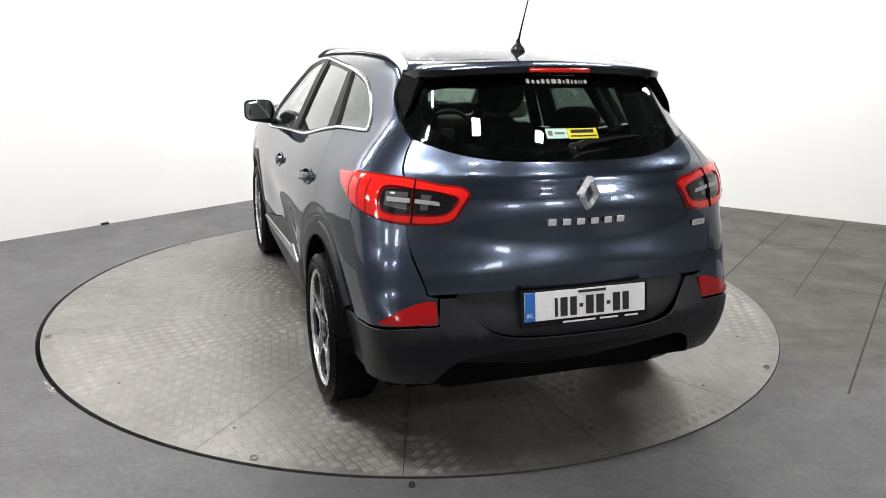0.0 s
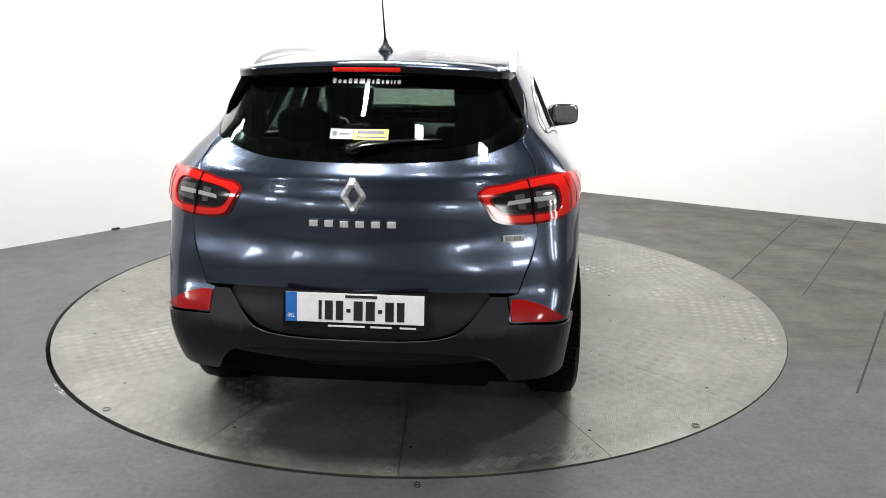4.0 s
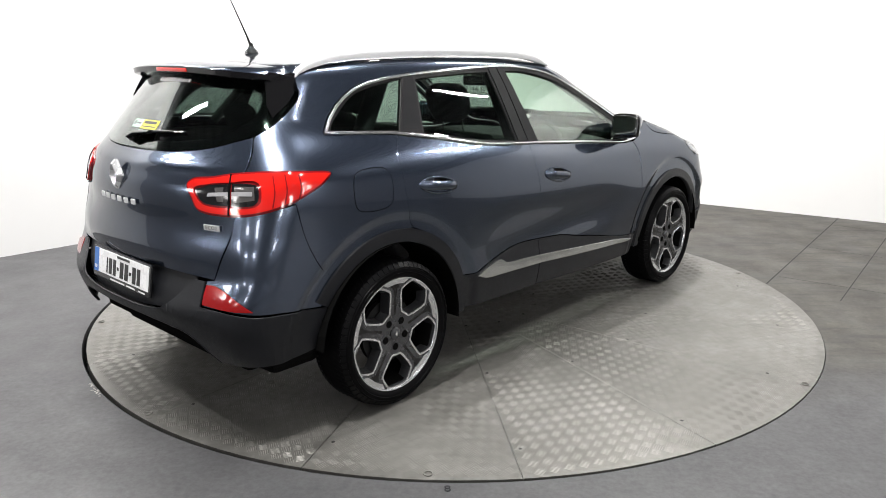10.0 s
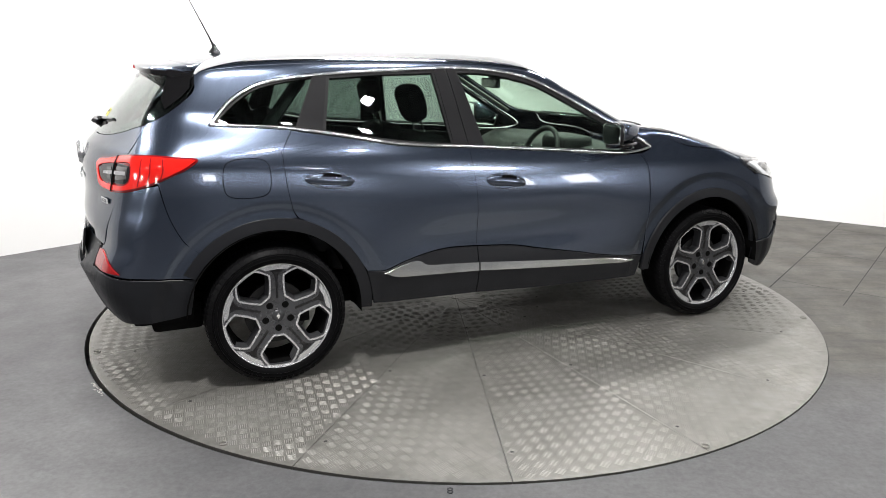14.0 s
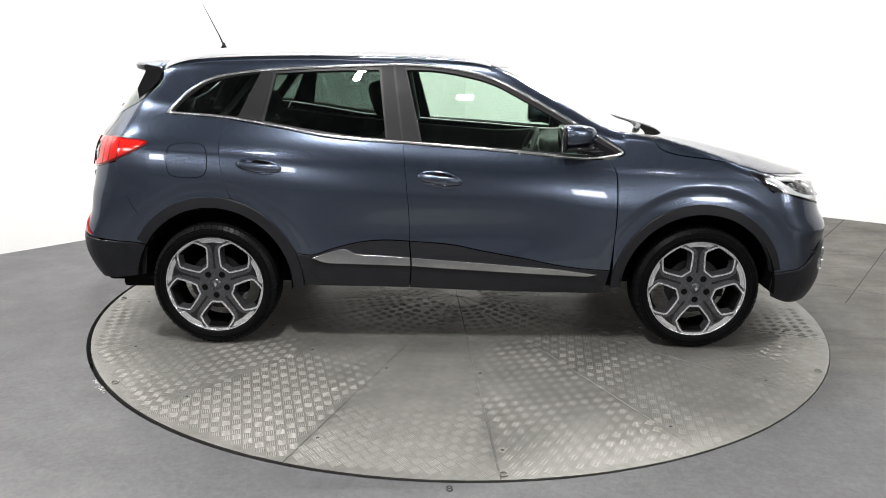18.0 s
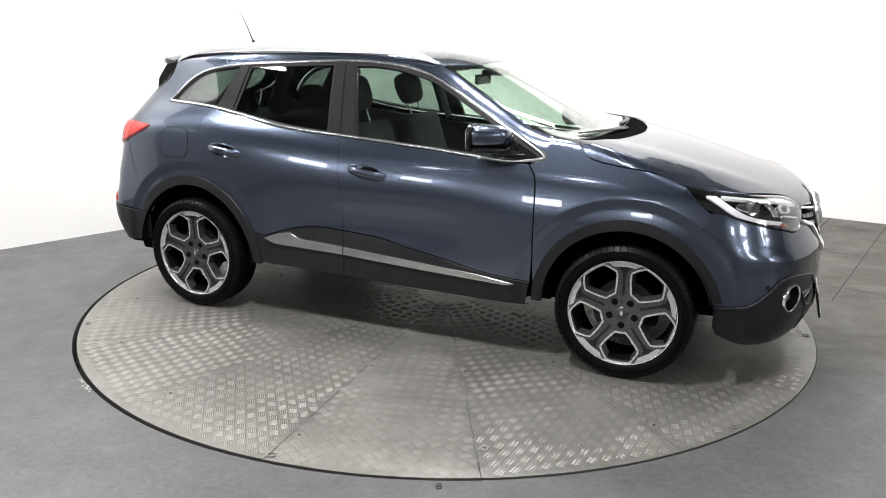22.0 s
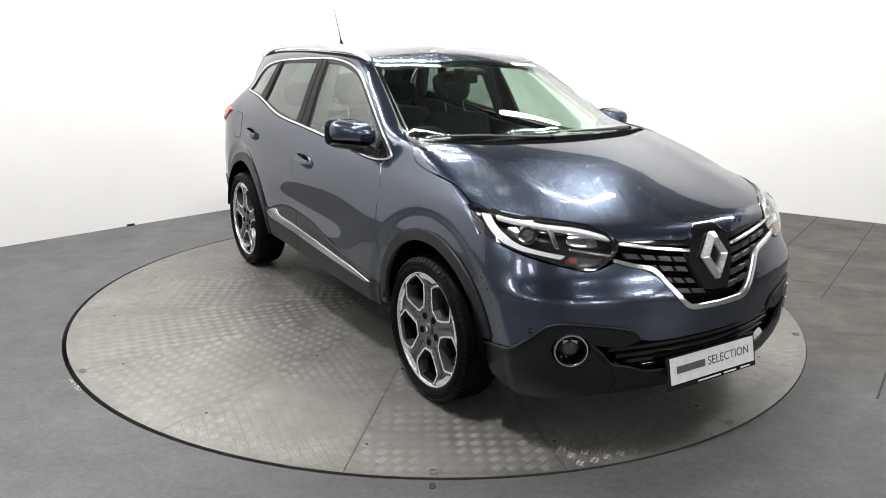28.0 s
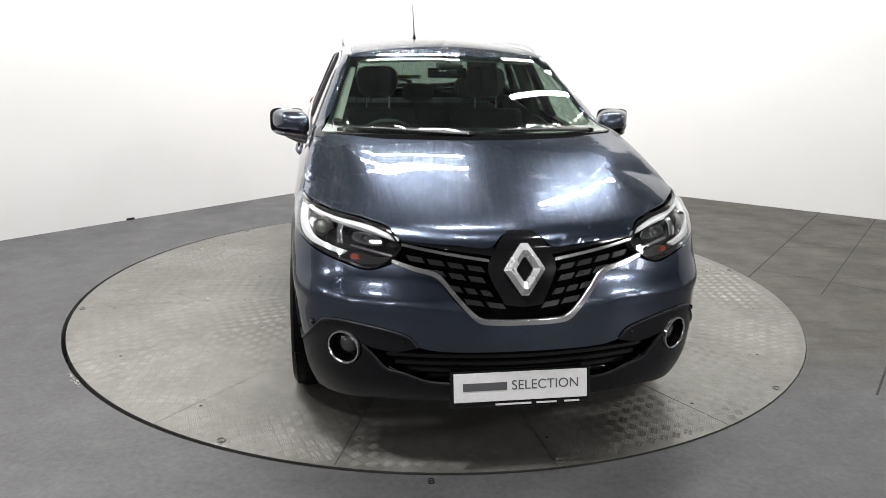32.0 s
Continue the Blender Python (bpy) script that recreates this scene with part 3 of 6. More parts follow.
def bars(a0, a1):
    """Raised bars of a basket-weave tread, cut to one segment."""
    vs, fs = [], []
    mid = (a0 + a1) / 2
    cell = .046
    ca, sa = math.cos(mid), math.sin(mid)
    half = (a1 - a0) / 2
    d = math.sqrt(.5)
    for i in range(1, 50):
        for j in range(1, 50):
            if abs(i - j) > 12:
                continue
            u, w = (i + j) * cell * d, (j - i) * cell * d
            r, a = math.hypot(u, w), math.atan2(w, u)
            if r > RT - .035 or abs(a) > half - .011 / max(r, .2) or r < .15:
                continue
            turn = (i + j) % 2
            X0, Y0 = u * ca - w * sa, u * sa + w * ca
            keep = noise.noise(Vector((X0 * 1.7 + 3, Y0 * 1.7, .4))) + .55 * noise.noise(Vector((X0 * 6, Y0 * 6, 2.0)))
            high = .00105 * min(1.0, max(.4, .80 + .8 * keep))
            for k in range(5):
                q = (k - 2) * .0088
                l, h, t = .0190, high, .0020
                loc = [(-l, q - t, 0), (l, q - t, 0), (l, q + t, 0), (-l, q + t, 0), (-l * .72, q, h), (l * .72, q, h)]
                if turn:
                    loc = [(y, x2, z) for x2, y, z in loc]
                b = len(vs)
                for x2, y, z in loc:
                    X2, Y2 = u + (x2 + y) * d, w + (y - x2) * d
                    vs.append((X2 * ca - Y2 * sa, X2 * sa + Y2 * ca, z + .0002))
                quad = [(0, 1, 5, 4), (2, 3, 4, 5), (1, 2, 5), (3, 0, 4)]
                if turn:
                    quad = [q2[::-1] for q2 in quad]
                fs += [tuple(b + x2 for x2 in q2) for q2 in quad]
    return vs, fs


for k in range(SECTORS):
    a0, a1 = radians(START + k * 22.5), radians(START + (k + 1) * 22.5)
    e = .0014
    bm = bmesh.new()
    n = 12
    topv = [bm.verts.new((math.cos((a0 + a1) / 2) * .004, math.sin((a0 + a1) / 2) * .004, 0))]
    for i in range(n + 1):
        a = a0 + (a1 - a0) * i / n
        off_ = Vector((-math.sin(a), math.cos(a), 0)) * (e if i == 0 else -e if i == n else 0)
        topv.append(bm.verts.new(Vector((RT * math.cos(a), RT * math.sin(a), 0)) + off_))
    g = bm.faces.new(topv)
    ex = bmesh.ops.extrude_face_region(bm, geom=[g])
    bmesh.ops.translate(bm, verts=[v for v in ex["geom"] if isinstance(v, bmesh.types.BMVert)], vec=(0, 0, -.10))
    bmesh.ops.recalc_face_normals(bm, faces=bm.faces)
    seg = part("segment", bm, STEEL, table)
    vs, fs = bars(a0, a1)
    me = bpy.data.meshes.new("tread")
    me.from_pydata(vs, [], fs)
    me.materials.append(BARS)
    tread = new("tread", me)
    tread.parent = seg
    tread["kind"] = "stuff"
for a in (4.6, 40.0, 95.0, 145.7, 183.0, 219.5, 274.4, 328.0):
    bm = bmesh.new()
    pts = [(.017 * math.cos(k * math.tau / 14), .017 * math.sin(k * math.tau / 14), .002) for k in range(15)]
    tube(bm, pts, .0028, 6, cap=False)
    ob = part("lifting_ring", bm, BARS, table)
    ob.location = (2.205 * math.cos(radians(a)), 2.205 * math.sin(radians(a)), .0015)
for k in range(SECTORS):
    for r in (.55, 1.25, 2.02):
        a = radians(START + k * 22.5 + 1.0)
        bm = bmesh.new()
        lathe(bm, [(.0005, .0022), (.006, .0018), (.0085, .0002)], 10, "z")
        ob = part("screw", bm, GROOVE, table)
        ob.location = (r * math.cos(a), r * math.sin(a), .0002)


def words(name, text, size, material, parent, m, spread=1.0):
    """Lettering as a thin mesh."""
    cu = bpy.data.curves.new(name, "FONT")
    cu.body, cu.size, cu.align_x, cu.align_y, cu.extrude, cu.space_character = text, size, "CENTER", "CENTER", .0006, spread
    tmp = bpy.data.objects.new(name, cu)
    me = bpy.data.meshes.new_from_object(tmp)
    bpy.data.objects.remove(tmp)
    me.materials.clear()
    me.materials.append(material)
    ob = new(name, me)
    ob.parent = parent
    ob.matrix_basis = m
    return ob


mark = tagged(words("floor_mark", "8", .058, CLAD, None, pose(-.018, -2.300, -.0012, 0, 0, 4)), "small dark figure eight painted on the concrete floor", "marking")
bm = bmesh.new()
chips = random.Random(4)
for k in range(16):
    r = chips.uniform(.003, .009)
    c = Vector((-1.795 + .0062 * k + chips.uniform(-.012, .012), -1.398 - .0085 * k + chips.uniform(-.010, .010), -.0015))
    flake = bmesh.ops.create_icosphere(bm, subdivisions=1, radius=r)["verts"]
    bmesh.ops.transform(bm, matrix=Matrix.Translation(c) @ Matrix.Rotation(chips.uniform(0, 6), 4, "Z") @ Matrix.Diagonal((1.5, .8, .35, 1)), verts=flake)
    for v in flake:
        v.co += Vector([chips.uniform(-.25, .25) * r for _ in range(3)])
tagged(part("concrete_chip", bm, plain("pale_chipped_concrete", (.34, .33, .31), .85, vary=.3), None), "pale chips of broken concrete at the turntable's edge", "debris", kind="stuff")
bm = bmesh.new()
c = CORNER + Vector((-.684, -.730, 0)) * 4.155
box(bm, (-.035, -.016, -.003), (.035, .004, .014), .004, Matrix.Translation(c) @ Matrix.Rotation(math.atan2(.73, .684), 4, "Z"))
tagged(part("dark_scrap", bm, CLAD, None), "small dark scrap lying at the foot of the white wall", "debris")


# ---- the car ----
car = tagged(new("car"), "dark blue-grey metallic suv with silver roof rails on a turntable", "car")


def top_z(x, y):
    """Height of the body's upper side at (x, y)."""
    return float(cast(*[q for q in lay_top(np.array([float(x)]), np.array([float(y)]))[:2]], 1.5)[0, 2])


def side_at(x, z):
    """The body's right side at (x, z)."""
    return cast(*[q for q in lay_side(np.array([x]), np.array([z]))[:2]], 1.25)[0]


def rear_at(y, z):
    return cast(*[q for q in lay_rear(np.array([y]), np.array([z]))[:2]], 1.6)[0]


def both(half):
    """A full outline from its right half: listed from the middle line to the middle line."""
    rest = [(p[0], -p[1], *p[2:]) for p in half[::-1] if abs(p[1]) > 1e-6]
    return half + rest


def both_a(half):
    rest = [(-p[0], p[1], *p[2:]) for p in half[::-1] if abs(p[0]) > 1e-6]
    return half + rest


def arc(cx, cz, r, a0, a1, n):
    return [(cx + r * math.cos(radians(a0 + (a1 - a0) * i / n)), cz + r * math.sin(radians(a0 + (a1 - a0) * i / n))) for i in range(n + 1)]


def spaced(pts):
    """The points and the middles between them."""
    out = [pts[0]]
    for p, q in zip(pts, pts[1:]):
        out += [((p[0] + q[0]) / 2, (p[1] + q[1]) / 2), q]
    return out


# sides: outlines in (x, z)
DLO_LOW = [(.883, 1.066), (.791, 1.048), (.696, 1.043), (.577, 1.050), (.277, 1.076), (-.023, 1.098), (-.275, 1.117), (-.503, 1.131), (-.713, 1.152), (-.926, 1.190), (-1.198, 1.233), (-1.361, 1.246), (-1.537, 1.255)]
DLO_TOP = [(-1.574, 1.262), (-1.559, 1.284), (-1.471, 1.375), (-1.362, 1.441), (-1.253, 1.472), (-1.038, 1.499), (-.762, 1.515), (-.365, 1.530), (-.181, 1.527), (.035, 1.504), (.189, 1.465), (.343, 1.393), (.468, 1.326), (.599, 1.254), (.735, 1.180), (.858, 1.112), (.896, 1.080)]
DLO = outline(DLO_LOW + DLO_TOP, 4)
WS_EDGE = [(.235, -.578), (.36, -.603), (.492, -.632), (.65, -.668), (.787, -.700), (.90, -.722), (1.02, -.742)]
GAP_F = [(.806, 1.044, 1), (.845, .982), (.856, .880), (.858, .760), (.854, .575), (.845, .440, 1)]
CLAD_F = [(.597, .467), (.381, .509), (.135, .553), (-.018, .583), (-.248, .600, 1)]
GAP_B = [(-.252, .780), (-.273, 1.019), (-.280, 1.117, 1)]
CLAD_R = [(-.386, .605), (-.508, .595), (-.662, .558), (-.776, .520), (-.862, .522, 1)]
ARCH_R = arc(-1.323, .345, .485, 28, 76, 5)
GAP_R = [(-1.200, .822, 1), (-1.224, .860), (-1.250, .982), (-1.258, 1.093), (-1.256, 1.141), (-1.228, 1.189), (-1.198, 1.232, 1)]

front_door = outline(GAP_F + CLAD_F + GAP_B + [(-.023, 1.097), (.277, 1.075), (.577, 1.049), (.696, 1.042)])
rear_door = outline([(-.280, 1.117, 1)] + GAP_B[1::-1] + [(-.248, .600, 1)] + CLAD_R + ARCH_R[1:-1] + GAP_R + [(-.926, 1.189), (-.713, 1.151), (-.503, 1.130)])
doors = [skin("front_door", front_door, lay_side, PAINT, car, mirror=True, step=.028),
         skin("rear_door", rear_door, lay_side, PAINT, car, mirror=True, step=.017)]

ws_side = [(x, top_z(x, y) - .0015) for x, y in spaced(WS_EDGE[4::-1])]
side_top = [(ws_side[0][0], ws_side[0][1] - .004, 1)] + ws_side[1:] + [(x, top_z(x, -.562)) for x in (.10, -.36, -.8, -1.2, -1.45)]
QUARTER_END = [(-1.82, 1.013), (-1.785, .86), (-1.722, .735), (-1.668, .685)]
rear_edge = [(rear_at(y, z)[0], z) for y, z in ((-.604, 1.262), (-.632, 1.217), (-.657, 1.158), (-.660, 1.118))]
quarter = outline([(-1.204, .822, 1)] + GAP_R[1:-1] + [(-1.198, 1.234, 1), (-1.361, 1.247), (-1.537, 1.256)] + DLO_TOP[:-3] + [(.735, 1.180, 1)] + side_top
                  + [(-1.60, 1.522, 1)] + [(rear_at(y, z)[0], z) for y, z in ((-.582, 1.472), (-.609, 1.421), (-.621, 1.356), (-.620, 1.298))] + rear_edge + [(rear_edge[-1][0] + .006, 1.105, 1), (-1.89, 1.08, 1), (*QUARTER_END[0], 1)] + QUARTER_END[1:-1] + [(*QUARTER_END[-1], 1)]
                  + arc(-1.323, .345, .485, 128, 82, 4))
skin("rear_quarter_panel", quarter, lay_side, PAINT, car, mirror=True, step=.017)

SHUT = [(1.055, 1.138), (1.085, 1.100), (1.15, 1.074), (1.27, 1.055), (1.45, 1.030), (1.565, .988)]


base_edge = [(x, top_z(x, y) - (.0055 if k == 0 else .002)) for k, (x, y) in enumerate(WS_EDGE[4:])]
wing = outline([(.860, .440, 1), (.858, .575), (.862, .760), (.860, .880), (.850, .982), (.812, 1.042, 1), (.883, 1.064), (.898, 1.080), (.860, 1.114), (.739, 1.180, 1),
                (*base_edge[0], 1), base_edge[1], (*base_edge[2], 1), *SHUT[:-1], (*SHUT[-1], 1), (1.64, .915), (1.715, .855, 1), (1.69, .83), (1.605, .728, 1)]
               + arc(1.323, .345, .467, 52, 160, 10) + [(.872, .470)])
skin("front_wing", wing, lay_side, PAINT, car, mirror=True, step=.017)

skin("door_cladding", outline([(.843, .437, 1), (.597, .463), (.381, .505), (.135, .549), (-.018, .579), (-.246, .596, 1), (-.238, .452), (-.248, .338, 1), (.14, .322), (.82, .309, 1)]), lay_side, CLAD, car, mirror=True, lift=.006, step=.04)
skin("door_cladding", outline([(-.862, .518, 1), (-.776, .516), (-.662, .554), (-.508, .591), (-.386, .601), (-.250, .596, 1), (-.242, .452), (-.252, .338, 1), (-.577, .341), (-.826, .341, 1), (-.841, .43)]), lay_side, CLAD, car, mirror=True, lift=.006, step=.04)
skin("chrome_strip", outline([(-.777, .506, 1), (-.693, .537), (-.605, .556), (-.575, .548), (-.546, .530), (-.40, .520), (-.244, .512, 1), (-.242, .465, 1), (-.40, .469), (-.572, .474), (-.711, .481)], 5), lay_side, STRIP, car, "scuffed chrome strip", mirror=True, lift=.016, step=.05)
skin("chrome_strip", outline([(-.236, .511, 1), (.069, .490), (.40, .466), (.568, .453), (.766, .426, 1), (.735, .415), (.570, .420), (.069, .446), (-.236, .465, 1)], 5), lay_side, STRIP, car, "scuffed chrome strip", mirror=True, lift=.016, step=.05)
skin("fuel_flap", outline([(-1.50, 1.106), (-1.36, 1.108), (-1.333, 1.085), (-1.333, .97), (-1.36, .945), (-1.50, .943), (-1.532, .965), (-1.530, 1.083)]), lay_side, PAINT, car, lift=.0015, gap=.0, thick=.006)
flap_edge = outline([(-1.50, 1.106), (-1.36, 1.108), (-1.333, 1.085), (-1.333, .97), (-1.36, .945), (-1.50, .943), (-1.532, .965), (-1.530, 1.083)])
skin("flap_joint", inset(flap_edge, -.0035), lay_side, MATT, car, lift=.0006, gap=0, thick=.003, holes=[inset(flap_edge, -.0002)], step=.05)

# arch mouldings
for cx, ri, ro, a0, a1 in ((-1.323, .428, .487, -2, 150), (1.323, .414, .468, 13, 180)):
    out_, in_ = arc(cx, .345, ro, a0, a1, 16), arc(cx, .345, ri, a0, a1, 16)
    pts = [(*out_[0], 1)] + out_[1:-1] + [(*out_[-1], 1), (*in_[-1], 1)] + in_[-2:0:-1] + [(*in_[0], 1)]
    skin("wheel_arch_moulding", outline(pts, 2), lay_side, CLAD, car, mirror=True, lift=.012, step=.03, thick=.03, gap=.001)

# window surrounds, glass and pillars
for s in (-1, 1):
    bm = bmesh.new()
    loop = [side_at(x, z) for x, z in inset(DLO, .009)[::2]]
    tube(bm, [(p[0], -s * p[1], p[2]) for p in loop + loop[:1]], .0078, 8, cap=False)
    part("window_trim", bm, CHROME, car, "bright chrome window surround", smooth=80)
Q_GLASS = outline([(-1.530, 1.271), (-1.460, 1.346), (-1.360, 1.415), (-1.254, 1.448), (-1.062, 1.478, 1), (-1.172, 1.252, 1), (-1.362, 1.264)], 5)
R_GLASS = outline([(-.976, 1.474, 1), (-.70, 1.490), (-.420, 1.497, 1), (-.375, 1.145, 1), (-.560, 1.160), (-.744, 1.184), (-1.030, 1.230, 1)], 5)
F_GLASS = outline([(-.272, 1.496, 1), (-.15, 1.496), (-.02, 1.480), (.188, 1.430), (.341, 1.355), (.525, 1.254), (.625, 1.198), (.70, 1.150, 1), (.69, 1.066, 1), (.278, 1.097), (-.182, 1.126, 1)], 5)
M_GLASS = outline([(.735, 1.140, 1), (.83, 1.090), (.846, 1.078), (.80, 1.066), (.725, 1.064, 1)], 3)
skin("window_frame", inset(DLO, .0155), lay_side, FRAME, car, "black window frame", mirror=True, holes=[Q_GLASS, R_GLASS, F_GLASS], lift=-.003, gap=0, step=.04, thick=.022)
for nm, g, m in (("quarter_window", Q_GLASS, PRIVACY), ("rear_door_window", R_GLASS, PRIVACY), ("front_door_window", F_GLASS, GLASS)):
    skin(nm, g, lay_side, m, car, mirror=True, lift=-.007, gap=-.004, step=.05, thick=.004)
skin("mirror_triangle", M_GLASS, lay_side, GLOSS, car, mirror=True, lift=.001, gap=0, step=.05, thick=.004)
# raised frames along the door shut lines on the pillars
skin("pillar_trim", outline([(-.410, 1.512, 1), (-.345, 1.516, 1), (-.289, 1.132, 1), (-.366, 1.142, 1)], 4), lay_side, APPLIQUE, car, mirror=True, lift=.004, step=.06, thick=.006)
skin("pillar_trim", outline([(-.335, 1.516, 1), (-.282, 1.514, 1), (-.190, 1.122, 1), (-.280, 1.130, 1)], 4), lay_side, APPLIQUE, car, mirror=True, lift=.004, step=.06, thick=.006)
skin("pillar_trim", outline([(-1.055, 1.488, 1), (-.988, 1.490, 1), (-1.045, 1.228, 1), (-1.172, 1.244, 1)], 4), lay_side, APPLIQUE, car, mirror=True, lift=.004, step=.06, thick=.006)

# roof, windscreen, bonnet
ws_half = [(.335, 0), (.320, -.3), (.232, -.576, 1)] + WS_EDGE[1:-1] + [(1.01, -.740, 1), (1.045, -.60), (1.075, -.40), (1.092, -.2), (1.098, 0)]
skin("windscreen", outline(both(ws_half)), lay_top, GLASS, car, lift=-.002, thick=.005, step=.05)
frit = outline(both(ws_half))
skin("windscreen_border", inset(frit, .001), lay_top, GLOSS, car, lift=-.0075, thick=.003, gap=0, step=.05, holes=[outline(both([(.375, 0), (.360, -.3), (.295, -.55), (.40, -.590), (.52, -.622), (.65, -.652), (.80, -.684), (.91, -.700), (.96, -.58), (1.0, -.40), (1.02, -.2), (1.028, 0)]))])
skin("roof", outline(both([(.335, 0), (.324, -.3), (.228, -.576, 1), (.13, -.562), (.0, -.558), (-.8, -.556), (-1.45, -.555), (-1.60, -.555, 1), (-1.70, -.40), (-1.74, -.2), (-1.75, 0)])), lay_top, PAINTWET, car, step=.045)
HEAD = outline([(-1.066, .962), (-1.042, .981), (-.90, .966), (-.742, .950), (-.586, .936), (-.490, .915), (-.444, .874), (-.432, .853), (-.452, .820), (-.510, .777), (-.550, .771), (-.635, .792), (-.744, .820), (-.843, .850), (-.965, .886)], 5)


def nose_at(a, z):
    return cast(*[q for q in lay_nose(np.array([a]), np.array([z]))[:2]], 1.5)[0]


bonnet_half = [fan_ab(x, y, top_z(x, y)) for x, y in ((1.235, 0), (1.215, -.25), (1.165, -.5), (1.09, -.68))] + [(*fan_ab(1.035, -.745, top_z(1.035, -.745)), 1)]
bonnet_half += [fan_ab(*side_at(x, z + .002)) for x, z in SHUT[:-1]] + [(*fan_ab(*side_at(SHUT[-1][0] + .006, SHUT[-1][1])), 1)]
bonnet_half += [fan_ab(*nose_at(a, z)) for a, z in ((-.97, .976), (-.90, .970), (-.742, .954), (-.586, .940), (-.50, .923))]
bonnet_half += [(*fan_ab(2.064, -.452, .882), 1)] + [fan_ab(x, y, z) for x, y, z in ((2.084, -.38, .872), (2.110, -.26, .864), (2.130, -.135, .862), (2.124, -.098, .868), (2.098, -.060, .895), (2.088, 0, .908))]


def bonnet_ribs(p, v):
    y = np.abs(p[:, 1])
    return np.stack([y * 0, y * 0, .007 * np.exp(-((y - .55 + .16 * (p[:, 0] - 1.5)) / .10) ** 2) * np.clip((2.0 - p[:, 0]) / .3, 0, 1)], -1)


skin("bonnet", outline(both(bonnet_half)), lay_fan, PAINTSPOT, car, step=.013, gap=.0016, extra=bonnet_ribs)
skin("cowl", outline(both([(1.10, 0), (1.094, -.2), (1.077, -.40), (1.047, -.60), (1.018, -.735, 1), (1.033, -.738, 1), (1.088, -.675), (1.163, -.5), (1.213, -.25), (1.233, 0)])), lay_top, MATT, car, lift=-.010, step=.06)

skin("cowl_end", outline([(.86, -.722, 1), (1.0, -.740), (1.078, -.705, 1), (1.115, -.735), (1.07, -.772), (.95, -.756)], 4), lay_top, CLAD, car, lift=.002, thick=.006, gap=0, step=.03)
skin("cowl_end", outline([(.86, .722, 1), (1.0, .740), (1.078, .705, 1), (1.115, .735), (1.07, .772), (.95, .756)], 4), lay_top, CLAD, car, lift=.002, thick=.006, gap=0, step=.03)

# nose: outlines in (bearing, z)
V_LOW = [(0, .585), (-.091, .586), (-.150, .594), (-.190, .628), (-.248, .692), (-.303, .750), (-.380, .773), (-.452, .797, 1)]
bumper_half = V_LOW + [(-.512, .772), (-.552, .767), (-.637, .788), (-.746, .816), (-.845, .846), (-.952, .879), (-.985, .858, 1), (-.975, .83), (-1.055, .735, 1), (-1.045, .705), (-.972, .579), (-.920, .448), (-.916, .425, 1),
                       (-.85, .430), (-.80, .446), (-.725, .515), (-.680, .560), (-.635, .573), (-.54, .566), (-.427, .545), (-.38, .526), (-.352, .490, 1), (-.296, .478), (-.05, .476), (0, .476)]


def nose_form(p, v):
    """A crease above the corner trims."""
    z, a = p[:, 2], np.abs(v[:, 0])
    k = .016 * np.exp(-((z - .665) / .05) ** 2) * np.clip((a - .12) / .2, 0, 1) * np.clip((.95 - a) / .2, 0, 1)
    return np.stack([np.cos(v[:, 0]) * k, np.sin(v[:, 0]) * k, k * 0], -1)


front_bumper = skin("front_bumper", outline(both_a(bumper_half), 6), lay_nose, PAINT, car, step=.014, extra=nose_form)[0]
FOG = [(-.600 + .064 * math.cos(k * math.tau / 28), .468 + .068 * math.sin(k * math.tau / 28)) for k in range(28)]
clad_half = [(-.352, .488, 1), (-.38, .524), (-.427, .543), (-.54, .564), (-.635, .571), (-.680, .558), (-.725, .513), (-.80, .444), (-.85, .428), (-.914, .423, 1), (-.905, .33), (-.885, .285, 1), (-.80, .245), (-.68, .238), (-.56, .250), (-.45, .262, 1), (-.43, .33), (-.455, .395), (-.50, .45), (-.535, .487, 1), (-.43, .470)]
skin("bumper_corner_trim", outline(clad_half, 6), lay_nose, CLAD, car, mirror=True, lift=.006, step=.03, holes=[np.array(FOG)])
LIP = outline([(-.916, .424, 1), (-.85, .430), (-.80, .446), (-.725, .515), (-.680, .560), (-.635, .573), (-.54, .566), (-.427, .545), (-.38, .526), (-.350, .487, 1)], 6)[:-6]
for s in (-1, 1):
    pts = [nose_at(a * -s, z) for a, z in LIP]
    bm = bmesh.new()
    tube(bm, [p + normals(p[None])[0] * .005 for p in pts], .0065, 8)
    part("trim_lip", bm, CLAD, car, smooth=70)
skin("bumper_lower_trim", outline(both_a([(0, .345), (-.235, .347), (-.32, .355), (-.40, .385), (-.447, .41, 1), (-.455, .37), (-.437, .325), (-.455, .262, 1), (-.30, .262), (0, .262)]), 5), lay_nose, CLAD, car, lift=.010, step=.04)
LOWLIP = outline([(-.535, .487, 1), (-.50, .452), (-.457, .400), (-.40, .384), (-.32, .354), (-.238, .347, 1)], 6)[:-6]
for s in (-1, 1):
    bm = bmesh.new()
    pts = [nose_at(a * -s, z) for a, z in LOWLIP]
    tube(bm, [p + normals(p[None])[0] * .009 for p in pts], .007, 8)
    part("trim_lip", bm, CLAD, car, smooth=70)
skin("lower_grille", outline(both_a([(0, .480), (-.30, .482), (-.43, .478), (-.60, .490), (-.60, .44), (-.57, .38), (-.50, .32), (-.30, .29), (0, .285)]), 5), lay_nose, MATT, car, lift=-.055, gap=-.004, step=.05)
